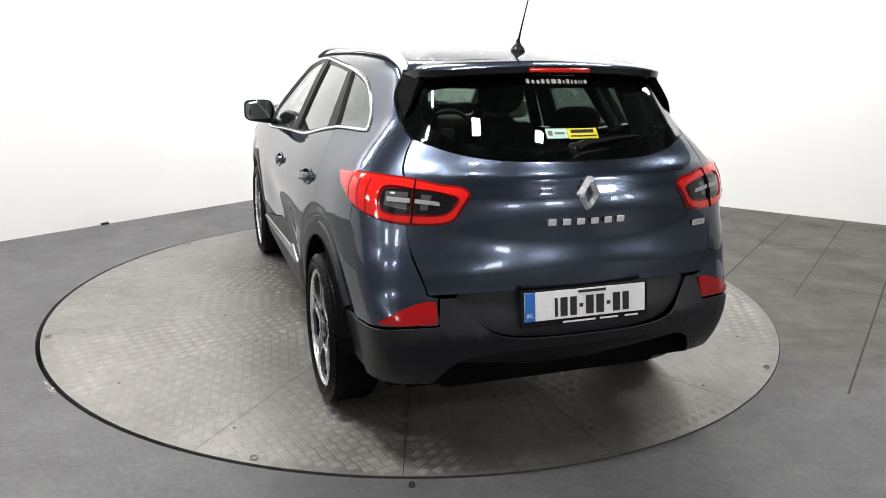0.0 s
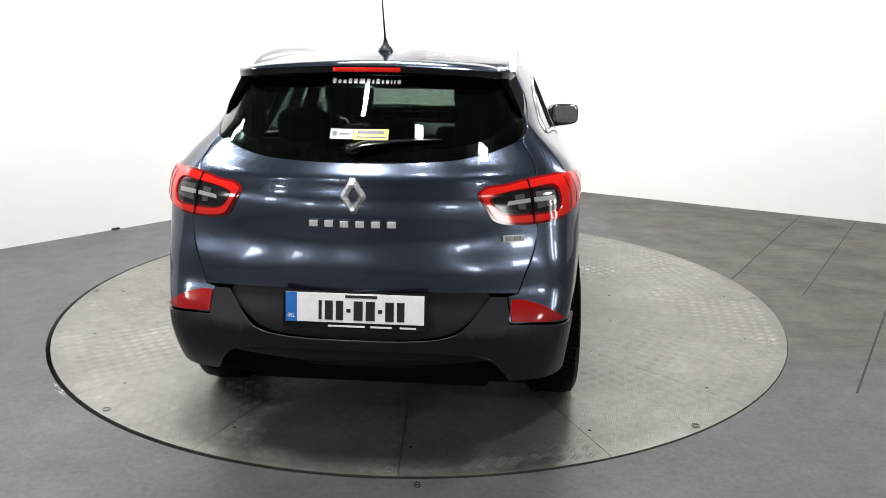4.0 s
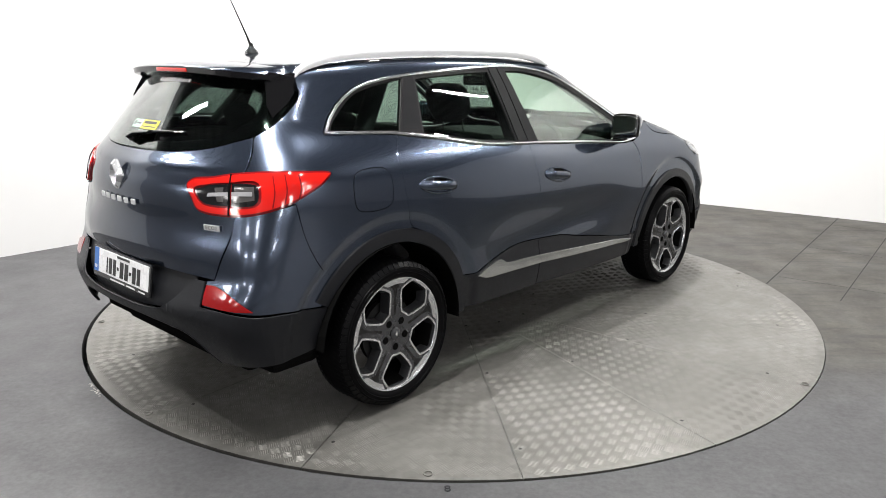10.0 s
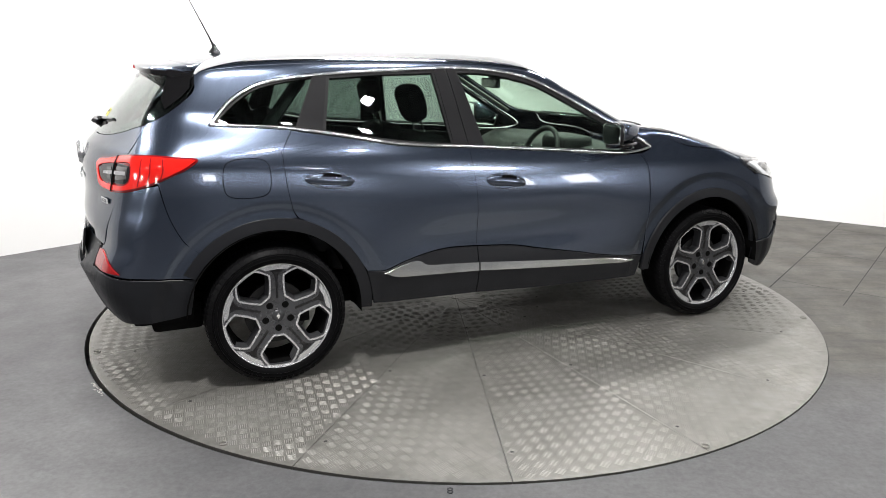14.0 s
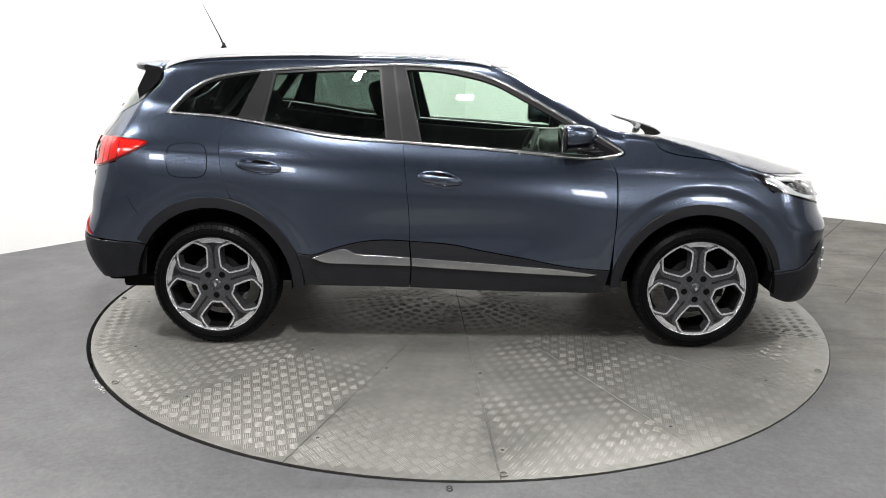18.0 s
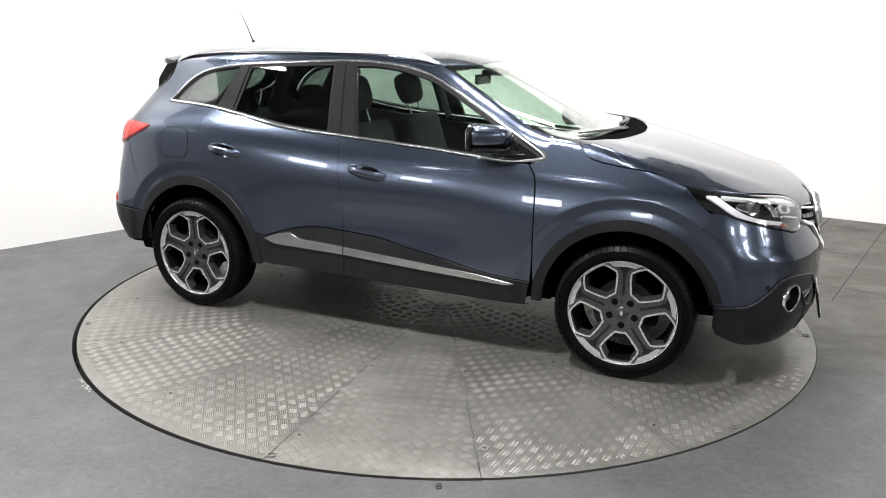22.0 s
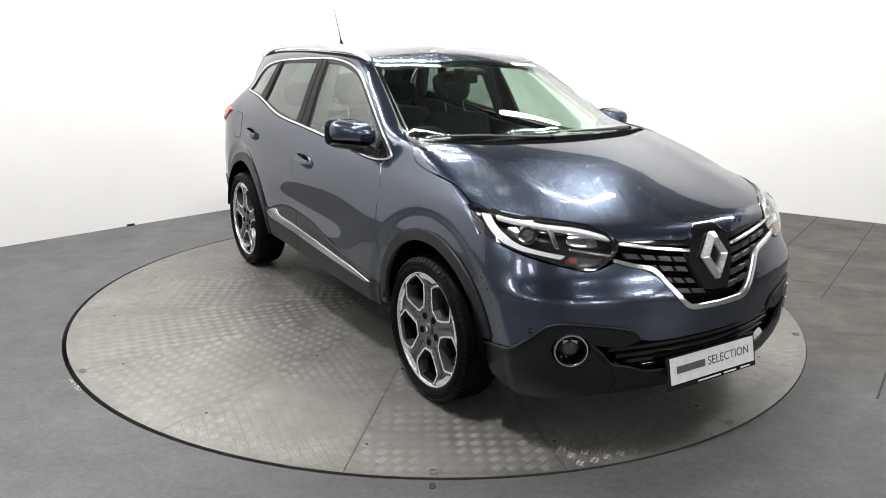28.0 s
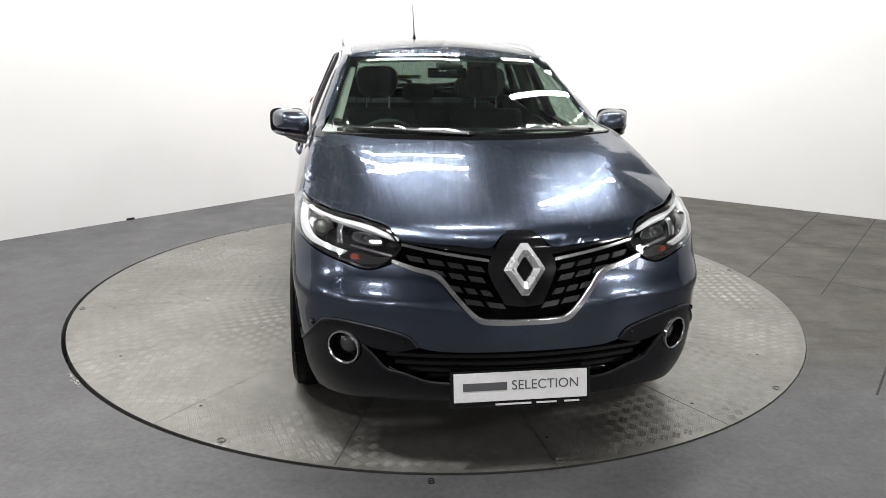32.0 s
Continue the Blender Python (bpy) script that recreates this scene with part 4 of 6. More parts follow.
for k, z in enumerate((.450, .420, .392, .364)):
    w = (.46, .43, .39, .32)[k]
    skin("grille_slat", outline([(-w, z + .008, 1), (w, z + .008, 1), (w, z - .006, 1), (-w, z - .006, 1)], 12), lay_nose, GLOSS, car, lift=-.018, gap=0, step=.06, thick=.03)
# upper grille
skin("grille", outline(both_a([(0, .905), (-.06, .90), (-.10, .870), (-.20, .868), (-.33, .875), (-.44, .885), (-.455, .84), (-.450, .800), (-.380, .775), (-.30, .75), (-.245, .69), (-.19, .63), (-.15, .60), (0, .59)]), 5), lay_nose, MATT, car, lift=-.060, gap=-.006, step=.05)
skin("grille_frame", outline(both_a(V_LOW[:-1] + [(-.456, .799, 1), (-.454, .811, 1), (-.380, .789), (-.297, .766), (-.239, .704), (-.183, .643), (-.144, .611), (-.09, .604), (0, .603)]), 6), lay_nose, CHROME, car, "chrome strip along the grille's lower edge", lift=.014, gap=0, step=.03, thick=.03)
for s in (-1, 1):
    skin("grille_bar", outline([(s * .430, .869, 1), (s * .331, .852), (s * .122, .820, 1), (s * .122, .809, 1), (s * .331, .842), (s * .430, .860, 1)], 5), lay_nose, CHROME, car, lift=.010, gap=0, step=.03, thick=.025)
    skin("grille_upper_trim", outline([(s * .446, .890, 1), (s * .33, .872), (s * .20, .862), (s * .10, .862, 1), (s * .110, .832, 1), (s * .319, .860), (s * .435, .876, 1)], 5), lay_nose, GLOSS, car, lift=-.002, gap=0, step=.03, thick=.04)
    for row, (z, a0, a1, n) in enumerate(((.780, .128, .412, 4), (.742, .125, .332, 3), (.695, .100, .256, 3), (.650, .055, .205, 2))):
        for k in range(n):
            b0, b1 = a0 + (a1 - a0) * k / n + .005, a0 + (a1 - a0) * (k + 1) / n - .003
            r0, r1 = .14 * (b0 - a0), .14 * (b1 - a0)
            skin("grille_slat", outline([(s * b0, z + r0 - .008, 1), (s * (b0 + .014), z + r0 + .012, 1), (s * (b1 + .003), z + r1 + .010, 1), (s * (b1 - .010), z + r1 - .010, 1)], 2), lay_nose, SLAT, car, lift=-.002, gap=0, step=.05, thick=.02)
skin("badge_surround", outline(both_a([(0, .913), (-.050, .912, 1), (-.084, .880), (-.122, .800), (-.122, .775), (-.064, .657, 1), (0, .650)]), 5), lay_nose, GLOSS, car, lift=lambda p: .001 + .004 * np.exp(-(p[:, 1] / .07) ** 2), gap=0, step=.02, thick=.05)

# chrome lozenge badges
def badge(name, cx, cz, w, h, x, tilt, facing):
    """A hollow lozenge with bevelled sides."""
    bm = bmesh.new()
    fl = .19
    def ring(kw, kh, y):
        pts = [(-fl * kw * .9, kh), (fl * kw * .9, kh), (kw, .04), (kw, -.04), (fl * kw * .9, -kh), (-fl * kw * .9, -kh), (-kw, -.04), (-kw, .04)]
        return [bm.verts.new((y, p[0] * w, p[1] * h)) for p in pts]
    rs = [ring(1, 1, -.006), ring(1.0, 1.0, .004), ring(.70, .74, .022), ring(.40, .46, .006), ring(.40, .46, -.006)]
    for p, q in zip(rs, rs[1:]):
        for k in range(8):
            bm.faces.new((p[k], p[(k + 1) % 8], q[(k + 1) % 8], q[k]))
    bmesh.ops.recalc_face_normals(bm, faces=bm.faces)
    ob = part(name, bm, BADGE, car, "chrome lozenge badge")
    ob.matrix_basis = pose(x, cx, cz) @ Matrix.Rotation(0 if facing > 0 else math.pi, 4, "Z") @ Matrix.Rotation(radians(tilt), 4, "Y")
    return ob


badge("badge", .004, .785, .078, .098, 2.170, -16, 1)
badge("badge", .003, 1.082, .047, .066, -2.146, 2, -1)


def headlamp(s):
    lamp = skin("headlamp", HEAD * np.array([-s, 1.0]), lay_nose, BOWL, car, "clear headlamp with a white light guide", lift=-.060, thick=.006, gap=0, step=.04)[0]
    k = np.array([-s, 1.0])
    ring = inset(HEAD, .007, 1.0)
    skin("lamp_frame", HEAD * k, lay_nose, GLOSS, lamp, lift=.000, thick=.06, gap=.001, step=.05, holes=[ring * k])
    skin("lens", inset(HEAD, .003, 1.0) * k, lay_nose, LENS, lamp, lift=.004, thick=.003, gap=0, step=.045)
    def bit(nm, pts, m, lift, thick=.02):
        skin(nm, outline(pts, 4) * k, lay_nose, m, lamp, lift=lift, thick=thick, gap=0, step=.025)
    bit("light_guide", [(-.970, .958, 1), (-.935, .918), (-.888, .880), (-.825, .849), (-.727, .831), (-.644, .816, 1), (-.628, .829, 1), (-.642, .832), (-.712, .845), (-.786, .861), (-.834, .880), (-.874, .908), (-.906, .938), (-.926, .958, 1)], PEARL, -.010)
    bit("light_guide", [(-.90, .953, 1), (-.737, .937), (-.568, .913), (-.450, .878, 1), (-.446, .890, 1), (-.565, .925), (-.739, .948), (-.90, .965, 1)], PEARL, -.008)
    bit("light_guide", [(-.612, .857, 1), (-.541, .843), (-.460, .827, 1), (-.462, .820, 1), (-.541, .835), (-.612, .849, 1)], CHROME, -.008)
    bit("reflector", [(-.84, .93), (-.80, .925), (-.79, .89), (-.82, .895), (-.85, .912)], REFLECTOR, -.020)
    bit("reflector", [(-.615, .905), (-.517, .892), (-.507, .864), (-.592, .866), (-.620, .884)], REFLECTOR, -.020)
    bit("chrome_blade", [(-.690, .925, 1), (-.674, .925, 1), (-.650, .857, 1), (-.666, .860, 1)], CHROME, -.010)
    bit("lower_bowl", [(-.60, .826), (-.52, .815), (-.475, .818), (-.50, .795), (-.56, .787), (-.62, .80)], SMOKE, -.034)
    bit("indicator", [(-.606, .820), (-.586, .817), (-.584, .802), (-.608, .805)], AMBER, -.016)
    for a, z, r in ((-.766, .905, .029), (-.565, .880, .016)):
        bm = bmesh.new()
        lathe(bm, [(.0005, .012), (r * .6, .009), (r * .92, 0), (r, -.006), (r * 1.1, -.004), (r * 1.25, .004), (r * 1.3, -.03)], 24)
        o, d, far = lay_nose(np.array([a * -s]), np.array([z]))
        p = cast(o, d, far)[0]
        n = normals(p[None])[0]
        ob = part("projector", bm, SMOKE, lamp, smooth=50)
        q = Vector((math.cos(a * -s), math.sin(a * -s) * .6, 0)).to_track_quat("Y", "Z")
        ob.matrix_basis = Matrix.LocRotScale(Vector(p - n * .022), q, None)


for s in (1, -1):
    headlamp(s)
    # fog lamp in its round housing
    a = -.600 * s
    o, d, far = lay_nose(np.array([a]), np.array([.468]))
    p = cast(o, d, far)[0]
    bm = bmesh.new()
    lathe(bm, [(.059, .006), (.0615, .011), (.0665, .010), (.069, -.004)], 40)
    nrm = Vector(normals(p[None])[0])
    q = nrm.to_track_quat("Y", "Z")
    fog = part("fog_lamp", bm, CHROME, car, "round fog lamp with a chrome ring", smooth=40)
    fog.matrix_basis = Matrix.LocRotScale(Vector(p) + nrm * .001, q, None)
    bm = bmesh.new()
    lathe(bm, [(.060, .006), (.054, -.05), (.001, -.05)], 32)
    part("housing", bm, GLOSS, fog, smooth=40)
    bm = bmesh.new()
    lathe(bm, [(.0005, -.012), (.02, -.014), (.034, -.022), (.040, -.034)], 28)
    part("projector", bm, SMOKE, fog, smooth=60)
    bm = bmesh.new()
    box(bm, (-.03, -.035, .012), (.03, -.02, .034), .006)
    part("reflector", bm, REFLECTOR, fog)

for a, z in ((-.735, .535), (-.40, .515), (.40, .515), (.735, .535)):
    p = nose_at(a, z)
    n = Vector(normals(p[None])[0])
    bm = bmesh.new()
    lathe(bm, [(.0005, .0095), (.008, .009), (.0105, .006), (.0115, -.002)], 18)
    ob = part("parking_sensor", bm, GLOSS, car, smooth=50)
    ob.matrix_basis = Matrix.LocRotScale(Vector(p), n.to_track_quat("Y", "Z"), None)

# tail: outlines in (y, z)
GLASS_LOW = [(-.232, 1.195), (-.361, 1.202), (-.474, 1.221), (-.546, 1.243), (-.600, 1.264)]
GATE_EDGE = [(-.650, .99), (-.668, .958), (-.658, .878), (-.626, .783), (-.602, .712)]
gate_half = [(0, 1.192)] + GLASS_LOW[:-1] + [(-.601, 1.262, 1), (-.629, 1.217), (-.654, 1.158), (-.656, 1.10)] + GATE_EDGE[:-1] + [(-.602, .712, 1), (-.495, .716), (-.277, .724), (0, .727)]


def gate_form(p, v):
    """The gate's folds: a shelf under the window and a hollow band above the plate."""
    z, y = p[:, 2], np.abs(p[:, 1])
    k = .012 * np.exp(-((z - 1.145) / .028) ** 2) + .012 * np.exp(-((z - .775) / .055) ** 2) - .012 * np.exp(-((z - .92) / .07) ** 2)
    return np.stack([-k * np.clip((.70 - y) / .25, 0, 1), k * 0, k * 0], -1)


gate = skin("tailgate", outline(both_a(gate_half)), lay_rear, PAINT, car, step=.013, gap=.0016, extra=gate_form)[0]
rw_half = [(0, 1.196)] + GLASS_LOW[:-1] + [(-.598, 1.267), (-.616, 1.298), (-.617, 1.356), (-.605, 1.421), (-.572, 1.472), (-.545, 1.492, 1), (-.3, 1.500), (0, 1.503)]
RW = outline(both_a(rw_half))
skin("rear_window", RW, lay_rear, PRIVACY, car, "dark tinted rear window", lift=.001, thick=.004, step=.05)
skin("window_border", inset(RW, .002), lay_rear, GLOSS, car, lift=-.006, thick=.003, gap=0, step=.05, holes=[outline(both_a([(0, 1.232), (-.232, 1.235), (-.40, 1.252), (-.50, 1.285), (-.545, 1.33), (-.54, 1.40), (-.50, 1.438), (-.3, 1.452), (0, 1.455)]))])

# stern: outlines in (bearing, z)
gate_side = [tuple(stern_ab(rear_at(y - .003, z))) for y, z in GATE_EDGE[1:]]
quarter_side = [tuple(stern_ab(side_at(x, z))) for x, z in QUARTER_END]
paint_corner = outline([(gate_side[0][0], .972, 1), (-.66, .974), (-.735, .986), (*quarter_side[0], 1)] + quarter_side[1:-1] + [(*quarter_side[-1], 1), (-.985, .60), (-.955, .562, 1), (-.86, .572), (-.725, .588), (-.60, .606), (-.514, .612), (-.519, .66), (-.522, .703, 1), (*gate_side[3], 1), gate_side[2], gate_side[1]])
skin("rear_bumper", paint_corner, lay_stern, PAINT, car, mirror=True, step=.015)
low_half = [(0, .553), (-.252, .558), (-.330, .578), (-.372, .607), (-.430, .664), (-.466, .704, 1), (-.518, .702, 1), (-.515, .655), (-.510, .606, 1), (-.60, .599), (-.725, .580), (-.86, .568), (-.952, .558, 1), (-.935, .47), (-.915, .385, 1), (-.80, .360), (-.66, .352), (-.55, .352, 1), (-.51, .405), (-.462, .460), (-.414, .484), (-.30, .502), (0, .512)]


def ledge(p, v):
    a, z = np.abs(v[:, 0]), p[:, 2]
    k = .022 * np.exp(-((z - .575) / .05) ** 2) * np.clip((.62 - a) / .2, 0, 1)
    return np.stack([-np.cos(v[:, 0]) * k, np.sin(v[:, 0]) * k, k * 0], -1)


skin("rear_bumper_cladding", outline(both_a(low_half), 6), lay_stern, CLAD, car, lift=.007, step=.028, extra=ledge)
skin("plate_recess", outline(both_a([(0, .722), (-.277, .718), (-.460, .706), (-.425, .660), (-.368, .605), (-.328, .578), (-.25, .558), (0, .550)]), 6), lay_stern, CLAD, car, lift=-.012, gap=-.004, step=.04)
# blacker than the cladding: shade of its downward face is put into the colour
skin("rear_skid_plate", outline(both_a([(0, .506), (-.30, .497), (-.42, .485), (-.50, .465), (-.555, .41), (-.60, .345, 1), (-.42, .310), (0, .300)]), 6), lay_stern, FRAME, car, lift=lambda p: -.026 - .42 * np.clip(.49 - p[:, 2], 0, 1), gap=-.03, step=.03)
DIFF = outline([(-.55, .352, 1), (-.51, .405), (-.462, .460), (-.414, .484), (-.30, .502), (0, .512), (.30, .502), (.414, .484), (.462, .460), (.51, .405), (.55, .352, 1)], 5)[:-5]
bm = bmesh.new()
pts = [cast(*lay_stern(np.array([a]), np.array([z]))[:2], 1.5)[0] for a, z in DIFF]
tube(bm, [p + normals(p[None])[0] * .004 for p in pts], .0055, 8)
part("bumper_lip", bm, CLAD, car, smooth=70)
LAMP = outline([(-.430, 1.082), (-.458, 1.105), (-.535, 1.114), (-.635, 1.131), (-.79, 1.141), (-.90, 1.134), (-.99, 1.118), (-.955, 1.080), (-.92, 1.060), (-.834, 1.014), (-.725, .978), (-.618, .966), (-.52, .972), (-.480, .988), (-.455, 1.03)], 5)


def tail_lamp(s):
    k = np.array([float(s), 1.0])
    lamp = skin("tail_lamp", LAMP * k, lay_stern, REDDEEP, car, "red wraparound tail lamp with a smoked centre", lift=.006, thick=.012, gap=0, step=.035)[0]
    def bit(nm, pts, m, lift, sharp=4):
        skin(nm, outline(pts, sharp) * k, lay_stern, m, lamp, lift=lift, thick=.006, gap=0, step=.025)
    # bright loop: a band within the outline
    bandout = inset(LAMP, .009, 1.0)
    bandin = outline([(-.468, 1.066), (-.535, 1.086), (-.62, 1.095), (-.728, 1.098), (-.738, 1.03), (-.712, 1.006), (-.62, 1.000), (-.53, 1.003), (-.495, 1.018)], 4)
    skin("red_loop", bandout * k, lay_stern, RED, lamp, lift=.012, thick=.005, gap=0, step=.03, holes=[bandin * k])
    bit("clear_panel", [(-.476, 1.064, 1), (-.535, 1.082), (-.616, 1.090, 1), (-.616, 1.008, 1), (-.535, 1.010), (-.502, 1.022)], GLOSS, .0085)
    bit("clear_panel", [(-.629, 1.092, 1), (-.70, 1.093), (-.724, 1.086), (-.728, 1.035), (-.708, 1.014), (-.629, 1.008, 1)], GLOSS, .0085)
    bit("white_insert", [(-.535, 1.054, 1), (-.615, 1.061, 1), (-.615, 1.047, 1), (-.53, 1.040, 1)], INSERT, .0125)
    bit("white_insert", [(-.560, 1.074, 1), (-.596, 1.077, 1), (-.596, 1.022, 1), (-.572, 1.024, 1)], SMOKE, .0105)
    bit("white_insert", [(-.631, 1.062, 1), (-.708, 1.066, 1), (-.708, 1.050, 1), (-.631, 1.047, 1)], INSERT, .0125)
    bit("white_insert", [(-.640, 1.082, 1), (-.714, 1.084, 1), (-.716, 1.035, 1), (-.64, 1.022, 1)], SMOKE, .0105)
    for a, z0, z1 in ((-.775, 1.122, 1.005), (-.815, 1.125, 1.020), (-.862, 1.122, 1.038)):
        bit("lens_rib", [(a, z1, 1), (a - .004, z1, 1), (a - .012, (z0 + z1) / 2), (a - .004, z0, 1), (a, z0, 1), (a - .008, (z0 + z1) / 2)], REDDEEP, .0135)
    skin("lamp_split", outline([(-.6195, 1.124, 1), (-.6235, 1.124, 1), (-.6235, .972, 1), (-.6195, .972, 1)], 4) * k, lay_stern, MATT, lamp, lift=.0165, thick=.014, gap=0, step=.05)
    skin("reflector", outline([(-.520, .614, 1), (-.522, .650), (-.530, .690, 1), (-.560, .690), (-.612, .672), (-.655, .645), (-.705, .604, 1), (-.603, .608)], 4) * k, lay_stern, REFLRED, car, "red bumper reflector", lift=.008, thick=.008, gap=0, step=.03)


for s in (1, -1):
    tail_lamp(s)

# spoiler over the rear window
bm = bmesh.new()
cols = []
for i in range(25):
    y = -.575 + 1.15 * i / 24
    e = (y / .575) ** 2
    xb = -1.862 + .045 * e + .085 * e ** 5
    x0 = -1.60 - .13 * (1 - e)
    z0, z1 = top_z(max(x0, -1.72), y) + .001, 1.541 - .026 * e
    yr = y * .945
    prof = [(x0, z0), (x0 * .6 + xb * .4, z0 * .6 + z1 * .4 + .003), (xb + .012, z1 + .001), (xb, z1 - .006), (xb + .004, z1 - .030), (xb + .03, z1 - .040), (x0 + .02, z0 - .065)]
    cols.append([bm.verts.new((px, y + (yr - y) * min(1, (x0 - px) / (x0 - xb)), pz)) for px, pz in prof])
for p, q in zip(cols, cols[1:]):
    for k in range(6):
        f = bm.faces.new((p[k], q[k], q[k + 1], p[k + 1]))
        f.material_index = 0 if k < 3 else 1
for c in (cols[0], cols[-1]):
    bm.faces.new(c).material_index = 1
bmesh.ops.recalc_face_normals(bm, faces=bm.faces)
part("spoiler", bm, [PAINT, GLOSS], car, "body-coloured spoiler with a black underside", smooth=35)
for s in (-1, 1):
    bm = bmesh.new()
    a = [(-1.602, .568, 1.510), (-1.670, .548, 1.506), (-1.720, .528, 1.500), (-1.732, .540, 1.474), (-1.749, .564, 1.430), (-1.766, .584, 1.385)]
    a += [(q[0] - .006, -q[1], q[2]) for q in (rear_at(-.604, 1.335), rear_at(-.608, 1.390), rear_at(-.600, 1.430), rear_at(-.582, 1.465))]
    vs = [bm.verts.new((x, y * s, z)) for x, y, z in a]
    vi = [bm.verts.new((x + .012, (y - .004 - .031 * max(0, (z - 1.335) / .175)) * s, z)) for x, y, z in a]
    bm.faces.new(vs)
    bm.faces.new(vi[::-1])
    for k in range(len(a)):
        bm.faces.new((vs[k - 1], vs[k], vi[k], vi[k - 1]))
    bmesh.ops.recalc_face_normals(bm, faces=bm.faces)
    part("spoiler_blade", bm, FIN, car, "gloss black fin beside the rear window", smooth=60)
bm = bmesh.new()
box(bm, (-1.8625, -.132, 1.510), (-1.84, .132, 1.529), .006)
part("brake_light", bm, RED, car, "long red high brake light", smooth=40)

# liner behind the joints, underside and wheel housings
liner = outline([(-1.93, .40, 1), (-1.93, 1.0), (-1.55, 1.20), (-1.0, 1.17), (0, 1.06), (.85, 1.01), (1.6, .95), (1.75, .80)] + arc(1.323, .345, .47, 45, 178, 10) + [(.80, .33, 1), (-.80, .34, 1)] + arc(-1.323, .345, .49, 2, 150, 10), 2)
skin("body_shell", liner, lay_side, MATT, car, mirror=True, lift=-.020, gap=0, step=.07, thick=.006)
bm = bmesh.new()
box(bm, (-.90, -.70, .30), (.92, .70, .37), .02)
box(bm, (-1.95, -.50, .26), (2.0, .50, .36), .03)
box(bm, (1.72, -.46, .25), (1.98, .46, .32), .02)
box(bm, (1.78, -.62, .28), (2.01, .62, .50), .04)
box(bm, (-2.02, -.60, .36), (-1.74, .60, .66), .04)
box(bm, (-1.97, -.75, .325), (-1.70, .75, .62), .03)
box(bm, (-1.90, -.72, .275), (-1.66, .72, .42), .03)
part("underside", bm, MATT, car)
for cx in (-1.323, 1.323):
    for s in (-1, 1):
        bm = bmesh.new()
        rings = []
        for y in (.872, .52):
            rings.append([bm.verts.new((cx + .425 * math.cos(radians(a)), y * s, .345 + .425 * math.sin(radians(a)))) for a in range(-4, 185, 9)])
        for k in range(20):
            bm.faces.new((rings[0][k], rings[0][k + 1], rings[1][k + 1], rings[1][k]))
        bm.faces.new(rings[1])
        part("wheel_housing", bm, MATT, car)

# roof rails
for s in (-1, 1):
    bm = bmesh.new()
    rings = []
    for i in range(41):
        u = i / 40
        x = .185 - 1.815 * u
        e = min(u, 1 - u)
        k = min(1, .30 + e / .085)
        y0, z0 = .577 - .022 * u ** 3, top_z(x, .565) - .004 + .017 * min(1, e / .13) - .012 * (u > .98)
        sec = [(.015, 0), (.0165, .018), (.0150, .030), (.0095, .0375), (0, .0395), (-.0095, .0375), (-.0150, .030), (-.0165, .018), (-.015, 0)]
        rings.append([bm.verts.new((x, s * (y0 + dy), z0 + dz * k)) for dy, dz in sec])
    for p, q in zip(rings, rings[1:]):
        for k in range(len(p) - 1):
            bm.faces.new((p[k], p[k + 1], q[k + 1], q[k]))
    bm.faces.new(rings[0])
    bm.faces.new(rings[-1])
    bmesh.ops.recalc_face_normals(bm, faces=bm.faces)
    rail = part("roof_rail", bm, SATIN, car, "satin silver roof rail", smooth=60)

# aerial
bm = bmesh.new()
lathe(bm, [(.034, 0), (.030, .012), (.018, .024), (.011, .036), (.009, .05)], 20, "z")
aerial = part("aerial", bm, GLOSS, car, smooth=60)
aerial.location = (-1.44, -.006, top_z(-1.44, 0))
bm = bmesh.new()
tube(bm, [(0, 0, .03), (-.022, 0, .085), (-.118, -.002, .285)], [.0075, .0045, .0022], 8)
part("mast", bm, GLOSS, aerial, "thin black whip mast", smooth=60)

# door mirrors
def super_ball(bm, c, r, e=.55, nu=28, nv=16, warp=None):
    sp = lambda v, p: math.copysign(abs(v) ** p, v)
    rows = []
    for j in range(nv + 1):
        b = -math.pi / 2 + math.pi * j / nv
        row = []
        for i in range(nu):
            a = math.tau * i / nu
            p = Vector((sp(math.cos(b), e) * sp(math.cos(a), e) * r[0], sp(math.cos(b), e) * sp(math.sin(a), e) * r[1], sp(math.sin(b), e) * r[2]))
            if warp:
                p = warp(p)
            row.append(bm.verts.new(p + Vector(c)))
        rows.append(row)
    for p, q in zip(rows, rows[1:]):
        for i in range(nu):
            bm.faces.new((p[i], p[(i + 1) % nu], q[(i + 1) % nu], q[i]))
    bmesh.ops.remove_doubles(bm, verts=bm.verts, dist=1e-5)
    bmesh.ops.recalc_face_normals(bm, faces=bm.faces)


